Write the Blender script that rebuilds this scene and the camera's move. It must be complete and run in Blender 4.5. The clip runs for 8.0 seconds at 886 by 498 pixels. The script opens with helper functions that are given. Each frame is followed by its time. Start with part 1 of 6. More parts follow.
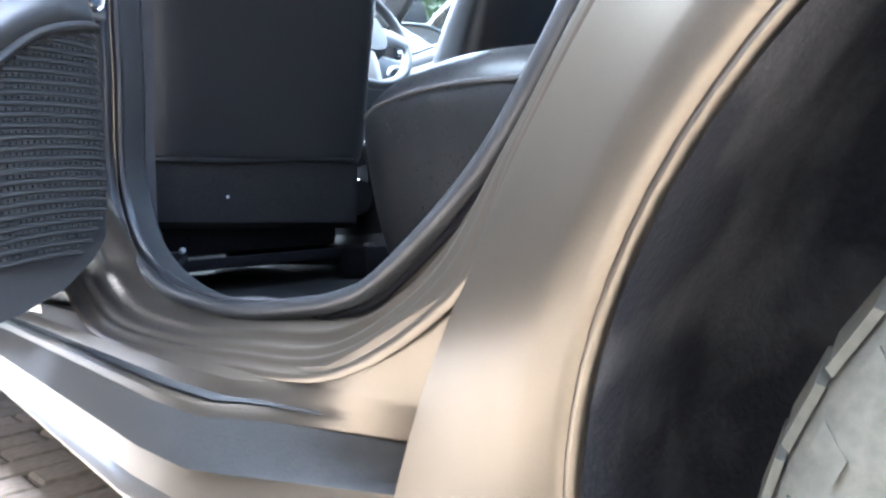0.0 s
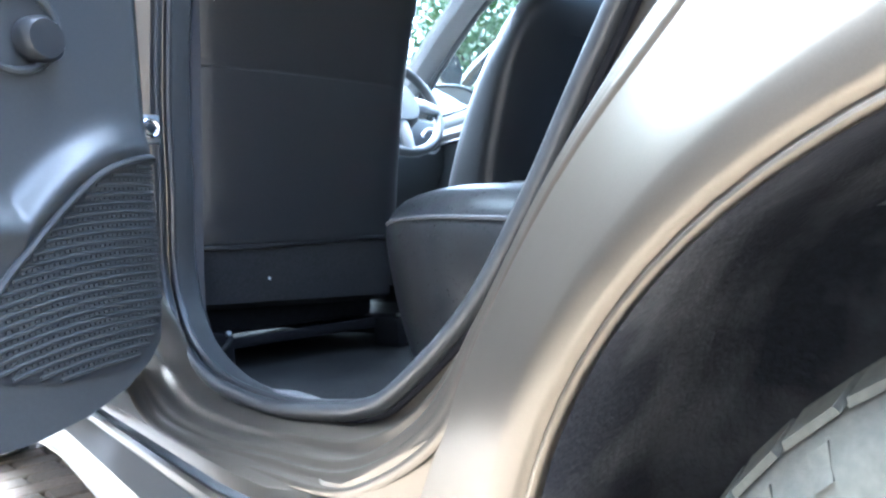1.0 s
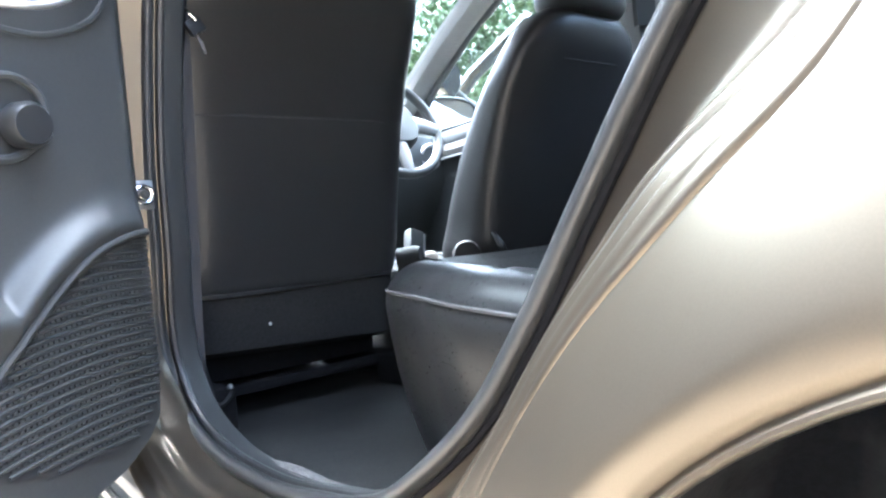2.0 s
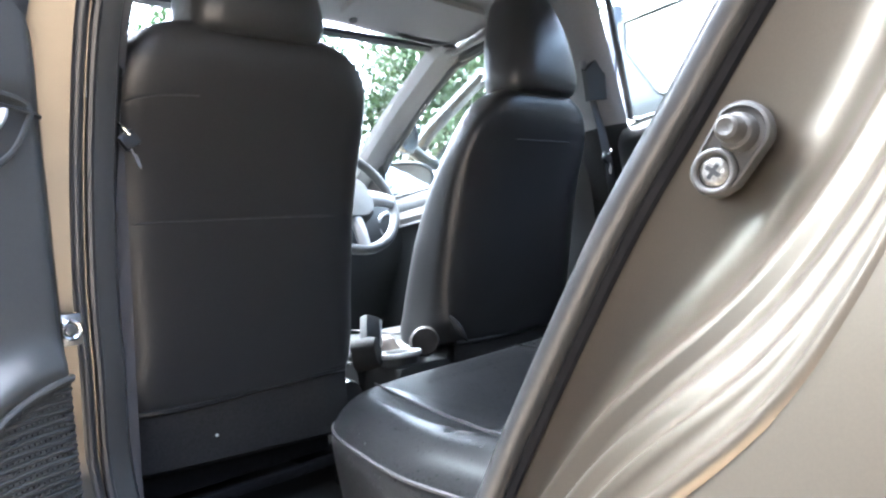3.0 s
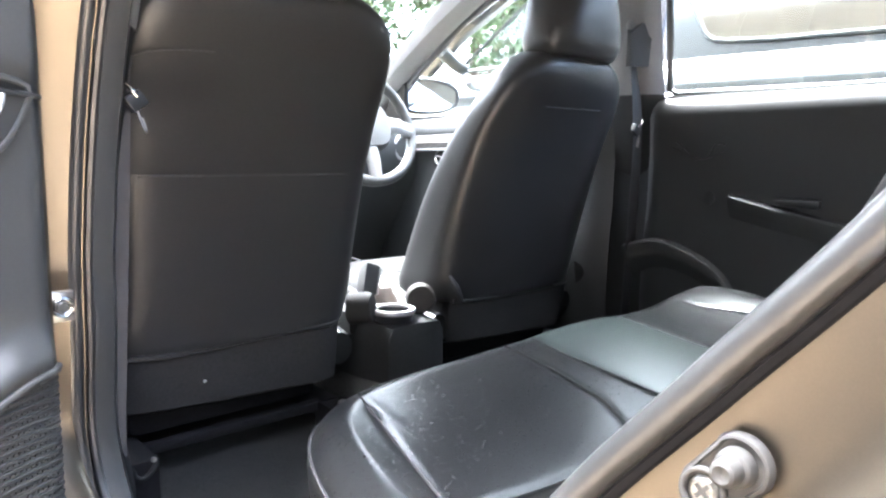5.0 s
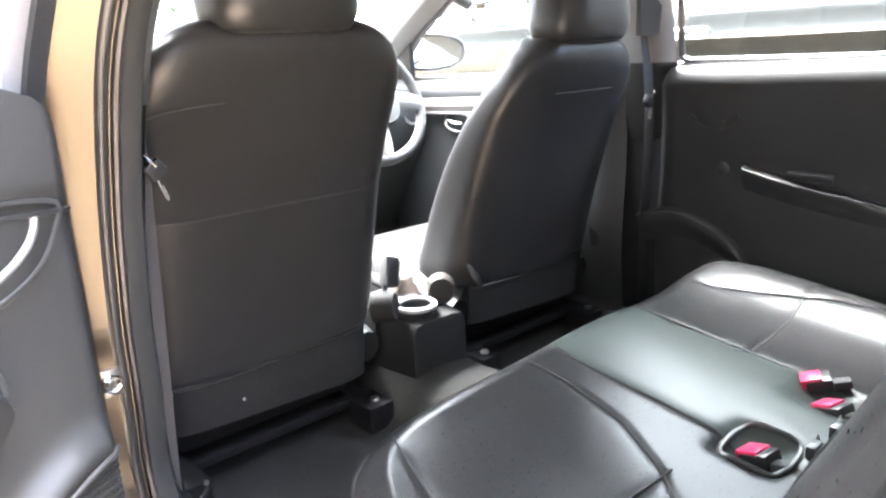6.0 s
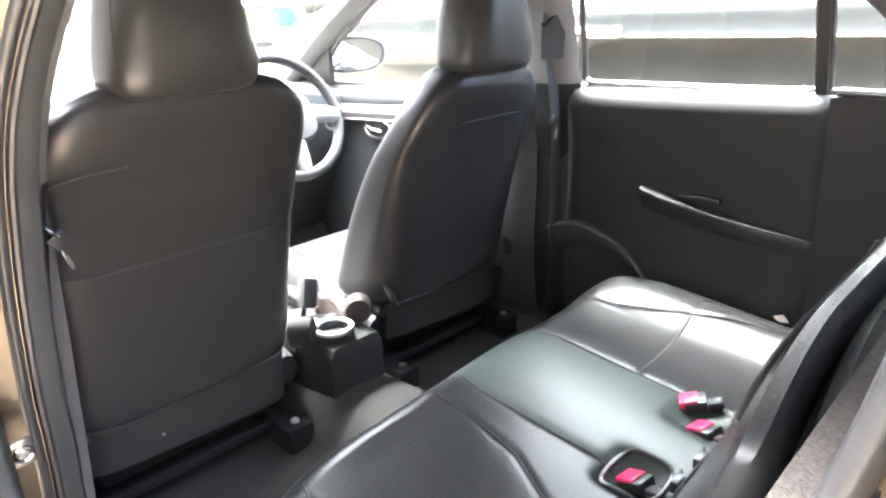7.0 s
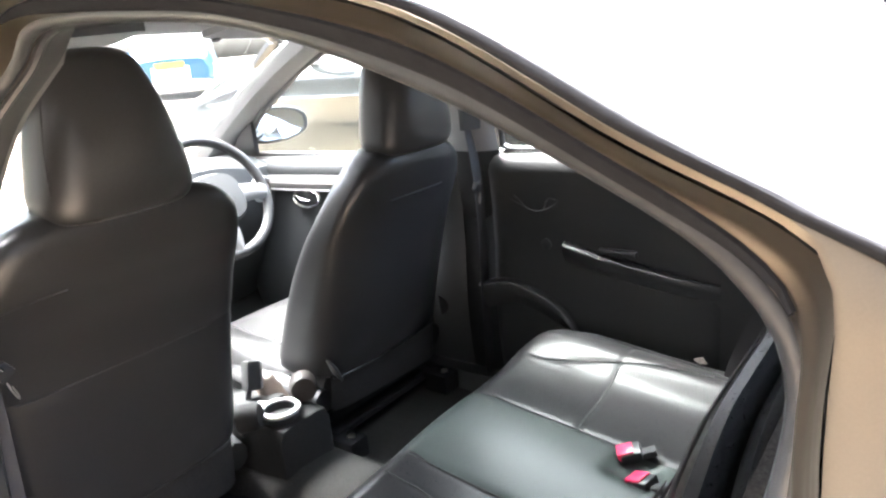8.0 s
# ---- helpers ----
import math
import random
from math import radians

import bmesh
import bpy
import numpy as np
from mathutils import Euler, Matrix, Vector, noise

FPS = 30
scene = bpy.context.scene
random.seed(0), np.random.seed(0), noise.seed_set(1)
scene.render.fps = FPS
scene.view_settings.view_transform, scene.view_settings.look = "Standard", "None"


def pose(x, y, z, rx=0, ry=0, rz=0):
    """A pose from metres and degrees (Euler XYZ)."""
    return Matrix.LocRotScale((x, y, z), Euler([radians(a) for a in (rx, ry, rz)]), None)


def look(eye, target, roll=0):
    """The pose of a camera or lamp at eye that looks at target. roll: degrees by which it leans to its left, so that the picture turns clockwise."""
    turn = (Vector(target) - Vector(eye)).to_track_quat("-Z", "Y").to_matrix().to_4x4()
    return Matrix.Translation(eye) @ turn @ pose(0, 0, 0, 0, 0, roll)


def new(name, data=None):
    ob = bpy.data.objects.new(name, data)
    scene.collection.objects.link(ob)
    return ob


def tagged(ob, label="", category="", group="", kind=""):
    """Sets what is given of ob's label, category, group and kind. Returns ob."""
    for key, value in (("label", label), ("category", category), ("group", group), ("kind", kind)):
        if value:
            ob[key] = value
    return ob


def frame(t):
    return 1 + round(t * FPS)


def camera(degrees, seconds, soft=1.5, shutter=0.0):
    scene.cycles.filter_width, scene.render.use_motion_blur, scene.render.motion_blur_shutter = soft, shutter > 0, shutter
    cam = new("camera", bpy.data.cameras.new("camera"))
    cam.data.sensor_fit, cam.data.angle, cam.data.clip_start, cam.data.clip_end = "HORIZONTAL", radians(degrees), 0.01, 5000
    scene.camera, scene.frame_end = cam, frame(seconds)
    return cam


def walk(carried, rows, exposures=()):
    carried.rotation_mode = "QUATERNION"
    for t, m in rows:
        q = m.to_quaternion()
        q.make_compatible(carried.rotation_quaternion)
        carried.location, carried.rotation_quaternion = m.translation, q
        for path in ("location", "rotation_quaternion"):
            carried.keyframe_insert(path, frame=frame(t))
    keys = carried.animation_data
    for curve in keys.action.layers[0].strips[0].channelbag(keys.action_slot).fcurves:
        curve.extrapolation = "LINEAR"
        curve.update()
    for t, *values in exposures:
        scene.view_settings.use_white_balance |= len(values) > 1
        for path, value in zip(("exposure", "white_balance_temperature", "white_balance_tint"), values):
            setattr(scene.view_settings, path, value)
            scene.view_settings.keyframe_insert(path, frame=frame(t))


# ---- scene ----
# Car axes: x to the car's right, y to its front, z up; the rear axle is near y = -0.1.
cam = camera(64.0, 8.0, soft=2.5)
PATH = [
    (0, (-1.035, 0.0, 0.423), (0.368, 1.422, 0.329), -3.1),
    (0.5, (-1.034, -0.041, 0.462), (0.32, 1.431, 0.453), -4.0),
    (1, (-1.06, -0.089, 0.5), (0.253, 1.419, 0.505), -4.4),
    (1.2, (-1.054, -0.093, 0.518), (0.244, 1.429, 0.49), -4.6),
    (2.3, (-1.03, -0.081, 0.629), (0.284, 1.426, 0.628), -6.2),
    (2.5, (-1.017, -0.08, 0.657), (0.324, 1.403, 0.687), -6.0),
    (3, (-0.993, -0.08, 0.7), (0.392, 1.361, 0.77), -7.3),
    (3.5, (-0.981, -0.079, 0.753), (0.437, 1.327, 0.862), -1.0),
    (4, (-0.977, -0.103, 0.817), (0.371, 1.372, 0.728), -4.4),
    (4.5, (-0.958, -0.082, 0.825), (0.385, 1.384, 0.607), 1.5),
    (4.7, (-0.955, -0.078, 0.843), (0.382, 1.391, 0.606), 1.7),
    (5.8, (-0.959, -0.059, 1.042), (0.343, 1.382, 0.563), -2.4),
    (6, (-0.954, -0.062, 1.083), (0.314, 1.39, 0.549), -2.7),
    (6.5, (-0.936, -0.103, 1.164), (0.291, 1.361, 0.571), -2.4),
    (7, (-0.92, -0.125, 1.233), (0.442, 1.19, 0.59), -2.5),
    (7.5, (-0.927, -0.129, 1.311), (0.552, 1.068, 0.693), -5.0),
    (8, (-0.946, -0.147, 1.344), (0.563, 1.034, 0.771), -5.5),
]
walk(cam, [(t, look(eye, target, roll)) for t, eye, target, roll in PATH],
     [(0.0, 5.5, 4700, 3), (1.0, 5.65, 4450, -1), (2.5, 5.65, 5150, 1), (3.5, 5.65, 5150, 4), (4.5, 6.0, 5300, 4), (6.0, 6.5, 5800, 7), (7.5, 6.6, 5800, 6), (8.0, 5.85, 5800, 6)])

# ---- light ----
world = bpy.data.worlds.new("sky")
scene.world = world
world.use_nodes = True
wn = world.node_tree.nodes
sky = wn.new("ShaderNodeTexSky")
sky.sky_type, sky.sun_disc = "NISHITA", False
sky.sun_elevation, sky.sun_rotation = radians(70), radians(20)
sky.air_density, sky.dust_density, sky.ozone_density = 0.3, 10.0, 0.3
wn["Background"].inputs["Strength"].default_value = 0.15
world.node_tree.links.new(sky.outputs["Color"], wn["Background"].inputs["Color"])
sun = new("sun", bpy.data.lights.new("sun", "SUN"))
sun.data.energy, sun.data.angle, sun.data.color = 0.28, radians(34), (1.0, 0.96, 0.90)
sun.matrix_world = look((2.1, 5.8, 17.0), (0, 0, 0))


# ---- materials ----
def material(name, color, rough=0.5, metal=0.0, var=0.15, scale=30.0, bump=0.0, bump_scale=400.0, coat=0.0,
             blotch=0.0, blotch_scale=4.0, blotch_color=None, spec=0.5, rough_var=0.08, island=0.0, coat_rough=0.06):
    """A principled material with grain and blotches at real size."""
    m = bpy.data.materials.new(name)
    m.use_nodes = True
    nt = m.node_tree
    n, li = nt.nodes, nt.links
    p = n["Principled BSDF"]
    p.inputs["Metallic"].default_value = metal
    p.inputs["Coat Weight"].default_value = coat
    p.inputs["Coat Roughness"].default_value = coat_rough
    p.inputs["Specular IOR Level"].default_value = spec
    tc = n.new("ShaderNodeTexCoord")
    fine = n.new("ShaderNodeTexNoise")
    fine.inputs["Scale"].default_value, fine.inputs["Detail"].default_value = scale, 4.0
    li.new(tc.outputs["Object"], fine.inputs["Vector"])
    ramp = n.new("ShaderNodeMapRange")
    ramp.inputs["From Min"].default_value, ramp.inputs["From Max"].default_value = 0.3, 0.7
    ramp.inputs["To Min"].default_value, ramp.inputs["To Max"].default_value = 1 - var, 1 + var
    li.new(fine.outputs["Fac"], ramp.inputs["Value"])
    base = n.new("ShaderNodeMix")
    base.data_type, base.blend_type = "RGBA", "MULTIPLY"
    base.inputs["Factor"].default_value = 1.0
    base.inputs["A"].default_value = (*color, 1)
    li.new(ramp.outputs["Result"], base.inputs["B"])
    out = base.outputs["Result"]
    if island:
        info = n.new("ShaderNodeObjectInfo")
        r2 = n.new("ShaderNodeMapRange")
        r2.inputs["To Min"].default_value, r2.inputs["To Max"].default_value = 1 - island, 1 + island
        li.new(info.outputs["Random"], r2.inputs["Value"])
        mul = n.new("ShaderNodeMix")
        mul.data_type, mul.blend_type = "RGBA", "MULTIPLY"
        mul.inputs["Factor"].default_value = 1.0
        li.new(out, mul.inputs["A"])
        li.new(r2.outputs["Result"], mul.inputs["B"])
        out = mul.outputs["Result"]
    if blotch:
        big = n.new("ShaderNodeTexNoise")
        big.inputs["Scale"].default_value, big.inputs["Detail"].default_value = blotch_scale, 6.0
        li.new(tc.outputs["Object"], big.inputs["Vector"])
        br = n.new("ShaderNodeMapRange")
        br.inputs["From Min"].default_value, br.inputs["From Max"].default_value = 0.5, 0.72
        br.inputs["To Max"].default_value = blotch
        li.new(big.outputs["Fac"], br.inputs["Value"])
        mix = n.new("ShaderNodeMix")
        mix.data_type = "RGBA"
        li.new(br.outputs["Result"], mix.inputs["Factor"])
        li.new(out, mix.inputs["A"])
        mix.inputs["B"].default_value = (*(blotch_color or [c * 2 for c in color]), 1)
        out = mix.outputs["Result"]
    li.new(out, p.inputs["Base Color"])
    rr = n.new("ShaderNodeMapRange")
    rr.inputs["To Min"].default_value, rr.inputs["To Max"].default_value = max(0.02, rough - rough_var), rough + rough_var
    li.new(fine.outputs["Fac"], rr.inputs["Value"])
    li.new(rr.outputs["Result"], p.inputs["Roughness"])
    if bump:
        bn = n.new("ShaderNodeTexNoise")
        bn.inputs["Scale"].default_value, bn.inputs["Detail"].default_value = bump_scale, 3.0
        li.new(tc.outputs["Object"], bn.inputs["Vector"])
        b = n.new("ShaderNodeBump")
        b.inputs["Strength"].default_value, b.inputs["Distance"].default_value = bump, 0.002
        li.new(bn.outputs["Fac"], b.inputs["Height"])
        li.new(b.outputs["Normal"], p.inputs["Normal"])
    return m


PAINT = material("bronze_paint", (0.122, 0.103, 0.078), 0.35, 0.90, 0.03, 900, 0.0, 1400, 0.22, 0.10, 5.0, (0.130, 0.109, 0.081), rough_var=0.008, coat_rough=0.20, spec=0.35)
JAMB = PAINT
LEATHER = material("black_leather", (0.027, 0.0275, 0.0275), 0.34, 0, 0.08, 260, 0.10, 420, 0, 0.25, 7, (0.034, 0.034, 0.0335), rough_var=0.06, spec=0.45)
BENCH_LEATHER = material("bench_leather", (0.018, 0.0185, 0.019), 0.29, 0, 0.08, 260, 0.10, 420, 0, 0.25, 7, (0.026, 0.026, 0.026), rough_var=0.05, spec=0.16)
# black leather again, lightened to carry the reflected sky on the middle pad
LEATHER_SHEEN = material("sky_sheen_leather", (0.042, 0.052, 0.048), 0.36, 0, 0.06, 300, 0.08, 300, 0, 0.35, 5, (0.036, 0.042, 0.040), rough_var=0.03, spec=0.2)
THREAD = material("seam_thread", (0.062, 0.062, 0.063), 0.8, 0, 0.2, 400, spec=0.2)
CARPET = material("grey_carpet", (0.029, 0.029, 0.028), 0.95, 0, 0.35, 300, 0.8, 500, 0, 0.35, 9, (0.042, 0.041, 0.039), spec=0.1)
BACK_CARPET = material("seat_back_carpet", (0.030, 0.030, 0.030), 0.9, 0, 0.2, 260, 0.35, 700, 0, 0.2, 12, (0.042, 0.042, 0.041), spec=0.15)
PLASTIC = material("black_plastic", (0.034, 0.036, 0.036), 0.46, 0, 0.07, 300, 0.08, 600, 0, 0.12, 5, (0.042, 0.044, 0.044), rough_var=0.04, spec=0.4)
SMOOTH_PLASTIC = material("smooth_black_plastic", (0.020, 0.021, 0.022), 0.34, 0, 0.08, 60)
RUBBER = material("seal_rubber", (0.024, 0.0245, 0.025), 0.33, 0, 0.12, 120, 0.08, 300, 0, 0.35, 14, (0.055, 0.054, 0.052), rough_var=0.05)
GREY_TRIM = material("grey_pillar_trim", (0.19, 0.188, 0.186), 0.7, 0, 0.06, 200, 0.2, 800)
HEADLINER = material("grey_headliner", (0.21, 0.21, 0.212), 0.9, 0, 0.06, 300, 0.3, 700, spec=0.1)
SILVER = material("silver_plastic", (0.45, 0.45, 0.45), 0.35, 0.6, 0.05, 100)
SATIN = material("satin_grey_plastic", (0.24, 0.24, 0.245), 0.42, 0.4, 0.05, 100)
CHROME = material("chrome", (0.75, 0.74, 0.72), 0.16, 1.0, 0.08, 120)
STEEL = material("dull_steel", (0.5, 0.48, 0.45), 0.32, 1.0, 0.2, 150)
RED = material("red_button", (0.60, 0.012, 0.085), 0.35, 0, 0.05, 80)
WEBBING = material("belt_webbing", (0.040, 0.040, 0.042), 0.75, 0, 0.15, 500, 0.4, 900)
LINER = material("wheel_liner", (0.016, 0.017, 0.021), 0.85, 0, 0.25, 160, 0.5, 220, 0, 0.8, 12, (0.085, 0.085, 0.085), spec=0.25)
TYRE = material("dusty_tyre", (0.085, 0.083, 0.066), 0.8, 0, 0.15, 200, 0.1, 400, 0, 0.4, 30, (0.04, 0.041, 0.037), spec=0.3)
PAVER = material("sandy_paver", (0.21, 0.168, 0.118), 0.9, 0, 0.18, 60, 0.5, 150, 0, 0.3, 6, (0.20, 0.16, 0.115), island=0.12)
JOINT = material("paving_sand", (0.135, 0.112, 0.084), 0.95, 0, 0.25, 40, 0.6, 120)
PLASTER = material("grey_plaster", (0.085, 0.080, 0.073), 0.9, 0, 0.1, 10, 0.3, 60, 0, 0.25, 1.5, (0.065, 0.061, 0.056))
SUV_PAINT = material("grey_suv_paint", (0.020, 0.0205, 0.021), 0.22, 0.0, 0.05, 200, coat=1.0, spec=0.5)
WHITE_PAINT = material("white_paint", (0.75, 0.75, 0.74), 0.35, 0, 0.04, 40, coat=0.6)
BLUE_PAINT = material("blue_paint", (0.02, 0.08, 0.14), 0.35, 0.2, 0.04, 40, coat=0.6)
YELLOW = material("yellow_plate", (0.72, 0.58, 0.03), 0.5, 0, 0.05, 60)
DARK_GLASS = material("tinted_glass", (0.02, 0.022, 0.024), 0.04, 0, 0.0, 10, spec=1.0, rough_var=0.01)
LEAF = material("leaves", (0.055, 0.095, 0.03), 0.6, 0, 0.4, 8, 0, 100, 0, 0.5, 1.2, (0.10, 0.13, 0.04), island=0.2)
BARK = material("bark", (0.10, 0.075, 0.055), 0.9, 0, 0.3, 20, 0.8, 60)
BLACK_TRIM = material("black_weatherstrip", (0.012, 0.012, 0.013), 0.9, 0, 0.15, 120, 0.1, 300, spec=0.06)
DARK_MATTE = material("matt_dark_plastic", (0.020, 0.0205, 0.0205), 0.75, 0, 0.12, 120, 0.1, 400, spec=0.12)
FELT = material("brown_felt", (0.055, 0.050, 0.045), 0.95, 0, 0.4, 260, 0.8, 500, spec=0.1)



def pane_glass(name, tint):
    """Thin glass: clear or tinted straight through, mirror-like at a slant."""
    m = bpy.data.materials.new(name)
    m.use_nodes = True
    n, li = m.node_tree.nodes, m.node_tree.links
    n.remove(n["Principled BSDF"])
    clear, gloss, facing, mix = n.new("ShaderNodeBsdfTransparent"), n.new("ShaderNodeBsdfGlossy"), n.new("ShaderNodeLayerWeight"), n.new("ShaderNodeMixShader")
    power, share = n.new("ShaderNodeMath"), n.new("ShaderNodeMapRange")
    power.operation = "POWER"
    power.inputs[1].default_value = 5.0
    share.inputs["To Min"].default_value, share.inputs["To Max"].default_value = 0.03, 0.9
    clear.inputs["Color"].default_value = (*tint, 1)
    gloss.inputs["Roughness"].default_value = 0.02
    li.new(facing.outputs["Facing"], power.inputs[0])
    li.new(power.outputs[0], share.inputs["Value"])
    li.new(share.outputs["Result"], mix.inputs[0])
    li.new(clear.outputs[0], mix.inputs[1])
    li.new(gloss.outputs[0], mix.inputs[2])
    li.new(mix.outputs[0], n["Material Output"].inputs["Surface"])
    return m


GLASS = pane_glass("clear_glass", (0.80, 0.84, 0.82))
# tint added only to hold back daylight from behind the bench
REAR_GLASS = pane_glass("tinted_rear_glass", (0.20, 0.215, 0.21))
FILM_GLASS = material("reflective_window_film", (0.34, 0.31, 0.275), 0.05, 1.0, 0.0, 10, rough_var=0.02)
MIRROR = material("mirror_glass", (0.85, 0.86, 0.86), 0.02, 1.0, 0.0, 10, rough_var=0.01)


# ---- mesh helpers ----
def thing(name, at, label, category, group="", kind=""):
    ob = new(name)
    ob.location = at
    ob.empty_display_size = 0.1
    return tagged(ob, label, category, group, kind)


def origin(ob):
    o = Vector((0, 0, 0))
    while ob is not None:
        o = o + ob.location
        ob = ob.parent
    return o


def mesh_part(name, verts, faces, mat, parent=None, label="", smooth=True, sharp=38):
    """One mesh object under a thing or a part, from places in the car's axes."""
    o = origin(parent)
    me = bpy.data.meshes.new(name)
    me.from_pydata([tuple(Vector(v) - o) for v in verts], [], faces)
    bm = bmesh.new()
    bm.from_mesh(me)
    bmesh.ops.remove_doubles(bm, verts=bm.verts, dist=1e-6)
    bmesh.ops.recalc_face_normals(bm, faces=bm.faces)
    bm.to_mesh(me)
    bm.free()
    me.materials.append(mat)
    if smooth:
        me.polygons.foreach_set("use_smooth", [True] * len(me.polygons))
        me.set_sharp_from_angle(angle=radians(sharp))
    ob = new(name, me)
    if parent is not None:
        ob.parent = parent
    if label:
        tagged(ob, label)
    return ob


def part(name, bm, mat, parent=None, label="", smooth=True):
    vs = [v.co.copy() for v in bm.verts]
    bm.verts.index_update()
    fs = [[v.index for v in f.verts] for f in bm.faces]
    bm.free()
    return mesh_part(name, vs, fs, mat, parent, label, smooth)


def spline(pts, n, closed=False):
    """n places evenly along a smooth curve through pts."""
    p = np.array(pts, float)
    k = len(p)
    seg = range(k if closed else k - 1)
    fine = []
    for i in seg:
        if closed:
            a, b, c, d = p[(i - 1) % k], p[i], p[(i + 1) % k], p[(i + 2) % k]
        else:
            a, b, c, d = p[max(i - 1, 0)], p[i], p[i + 1], p[min(i + 2, k - 1)]
        for t in np.linspace(0, 1, 24, endpoint=False):
            fine.append(0.5 * (2 * b + (c - a) * t + (2 * a - 5 * b + 4 * c - d) * t * t + (3 * b - a - 3 * c + d) * t ** 3))
    fine.append(p[0] if closed else p[-1])
    fine = np.array(fine)
    s = np.concatenate([[0], np.cumsum(np.linalg.norm(np.diff(fine, axis=0), axis=1))])
    at = np.linspace(0, s[-1], n, endpoint=not closed)
    return np.stack([np.interp(at, s, fine[:, j]) for j in range(fine.shape[1])], 1)


def loft(rows, ring=False, wrap=False, cap=False):
    """Faces between rows of places. ring: each row is closed; wrap: the last row joins the first; cap: close the ends."""
    rows = [list(r) for r in rows]
    m, n = len(rows), len(rows[0])
    verts = [tuple(v) for r in rows for v in r]
    faces = []
    for i in range(m if wrap else m - 1):
        for j in range(n if ring else n - 1):
            a, b = i * n + j, i * n + (j + 1) % n
            c, d = ((i + 1) % m) * n + (j + 1) % n, ((i + 1) % m) * n + j
            faces.append((a, b, c, d))
    if cap:
        faces.append(tuple(range(n - 1, -1, -1)))
        faces.append(tuple(range((m - 1) * n, m * n)))
    return verts, faces


def tube(pts, r, sides=8, closed=False, flat=1.0, up=(0, 0, 1)):
    """A round or flattened rod along pts."""
    p = np.array(pts, float)
    k = len(p)
    rows = []
    u0 = np.array(up, float)
    for i in range(k):
        if closed:
            t = p[(i + 1) % k] - p[i - 1]
        else:
            t = p[min(i + 1, k - 1)] - p[max(i - 1, 0)]
        t = t / (np.linalg.norm(t) + 1e-9)
        a = u0 - t * u0.dot(t)
        if np.linalg.norm(a) < 1e-3:
            a = np.array((1.0, 0, 0)) - t * t[0]
        a = a / np.linalg.norm(a)
        b = np.cross(t, a)
        if not closed or i:
            u0 = a
        rr = r[i] if hasattr(r, "__len__") else r
        rows.append([p[i] + rr * (math.cos(q) * a * flat + math.sin(q) * b) for q in [2 * math.pi * j / sides for j in range(sides)]])
    return loft(rows, ring=True, wrap=closed, cap=not closed)


def rbox(x0, x1, y0, y1, z0, z1, bev=0.01, seg=2):
    bm = bmesh.new()
    bmesh.ops.create_cube(bm, size=1.0)
    bmesh.ops.scale(bm, vec=(x1 - x0, y1 - y0, z1 - z0), verts=bm.verts)
    bmesh.ops.translate(bm, vec=((x0 + x1) / 2, (y0 + y1) / 2, (z0 + z1) / 2), verts=bm.verts)
    if bev:
        bmesh.ops.bevel(bm, geom=bm.edges[:], offset=bev, segments=seg, profile=0.6, affect="EDGES")
    return bm


def disc(center, axis, r, h, sides=24, bev=0.15):
    """A short rounded cylinder, its base at center, rising along axis."""
    c, w = Vector(center), Vector(axis).normalized()
    u = w.orthogonal().normalized()
    v = w.cross(u)
    rows = []
    for rr, hh in ((r, 0), (r, h * (1 - bev)), (r * (1 - bev * 0.6), h), (r * 0.02, h)):
        rows.append([c + w * hh + (u * math.cos(q) + v * math.sin(q)) * rr for q in [2 * math.pi * j / sides for j in range(sides)]])
    return loft(rows, ring=True, cap=True)


def torus(center, axis, R, r, n=48, m=10, squash=1.0, along=None):
    c, w = Vector(center), Vector(axis).normalized()
    u = (Vector(along) if along else w.orthogonal()).normalized()
    v = w.cross(u)
    pts = [c + u * math.cos(q) * R + v * math.sin(q) * R * squash for q in [2 * math.pi * j / n for j in range(n)]]
    return tube(pts, r, m, closed=True, up=tuple(w))


def super_ring(cx, y0, y1, w, z, n=40, e=4.0):
    """A rounded rectangle in plan."""
    out = []
    cy, hy = (y0 + y1) / 2, (y1 - y0) / 2
    for j in range(n):
        q = 2 * math.pi * j / n
        c, s = math.cos(q), math.sin(q)
        out.append((cx + w * math.copysign(abs(c) ** (2 / e), c), cy + hy * math.copysign(abs(s) ** (2 / e), s), z))
    return out


def slab(outline, depth_vec):
    """A plate with an outline of places, thickened by a vector."""
    d = Vector(depth_vec)
    a = [Vector(p) for p in outline]
    n = len(a)
    verts = a + [p + d for p in a]
    faces = [tuple(range(n)), tuple(range(2 * n - 1, n - 1, -1))] + [(i, (i + 1) % n, n + (i + 1) % n, n + i) for i in range(n)]
    return verts, faces


SIDE_Z = np.linspace(0.0, 1.6, 321)
SIDE_W = np.interp(SIDE_Z, [0.15, 0.25, 0.33, 0.6, 0.85, 1.02, 1.15, 1.28, 1.4], [0.78, 0.805, 0.811, 0.813, 0.803, 0.760, 0.70, 0.662, 0.62])
for _ in range(3):
    SIDE_W = np.convolve(np.pad(SIDE_W, 10, mode="edge"), np.ones(21) / 21, mode="valid")


def skin_x(y, z):
    """Half width of the body's outer skin at y, z."""
    w = np.interp(z, SIDE_Z, SIDE_W)
    f = max(0.0, y - 1.9) / 1.3
    b = max(0.0, -0.1 - y) / 1.0
    return float(w) * (1 - 0.16 * f ** 2.4 - 0.13 * b ** 2)


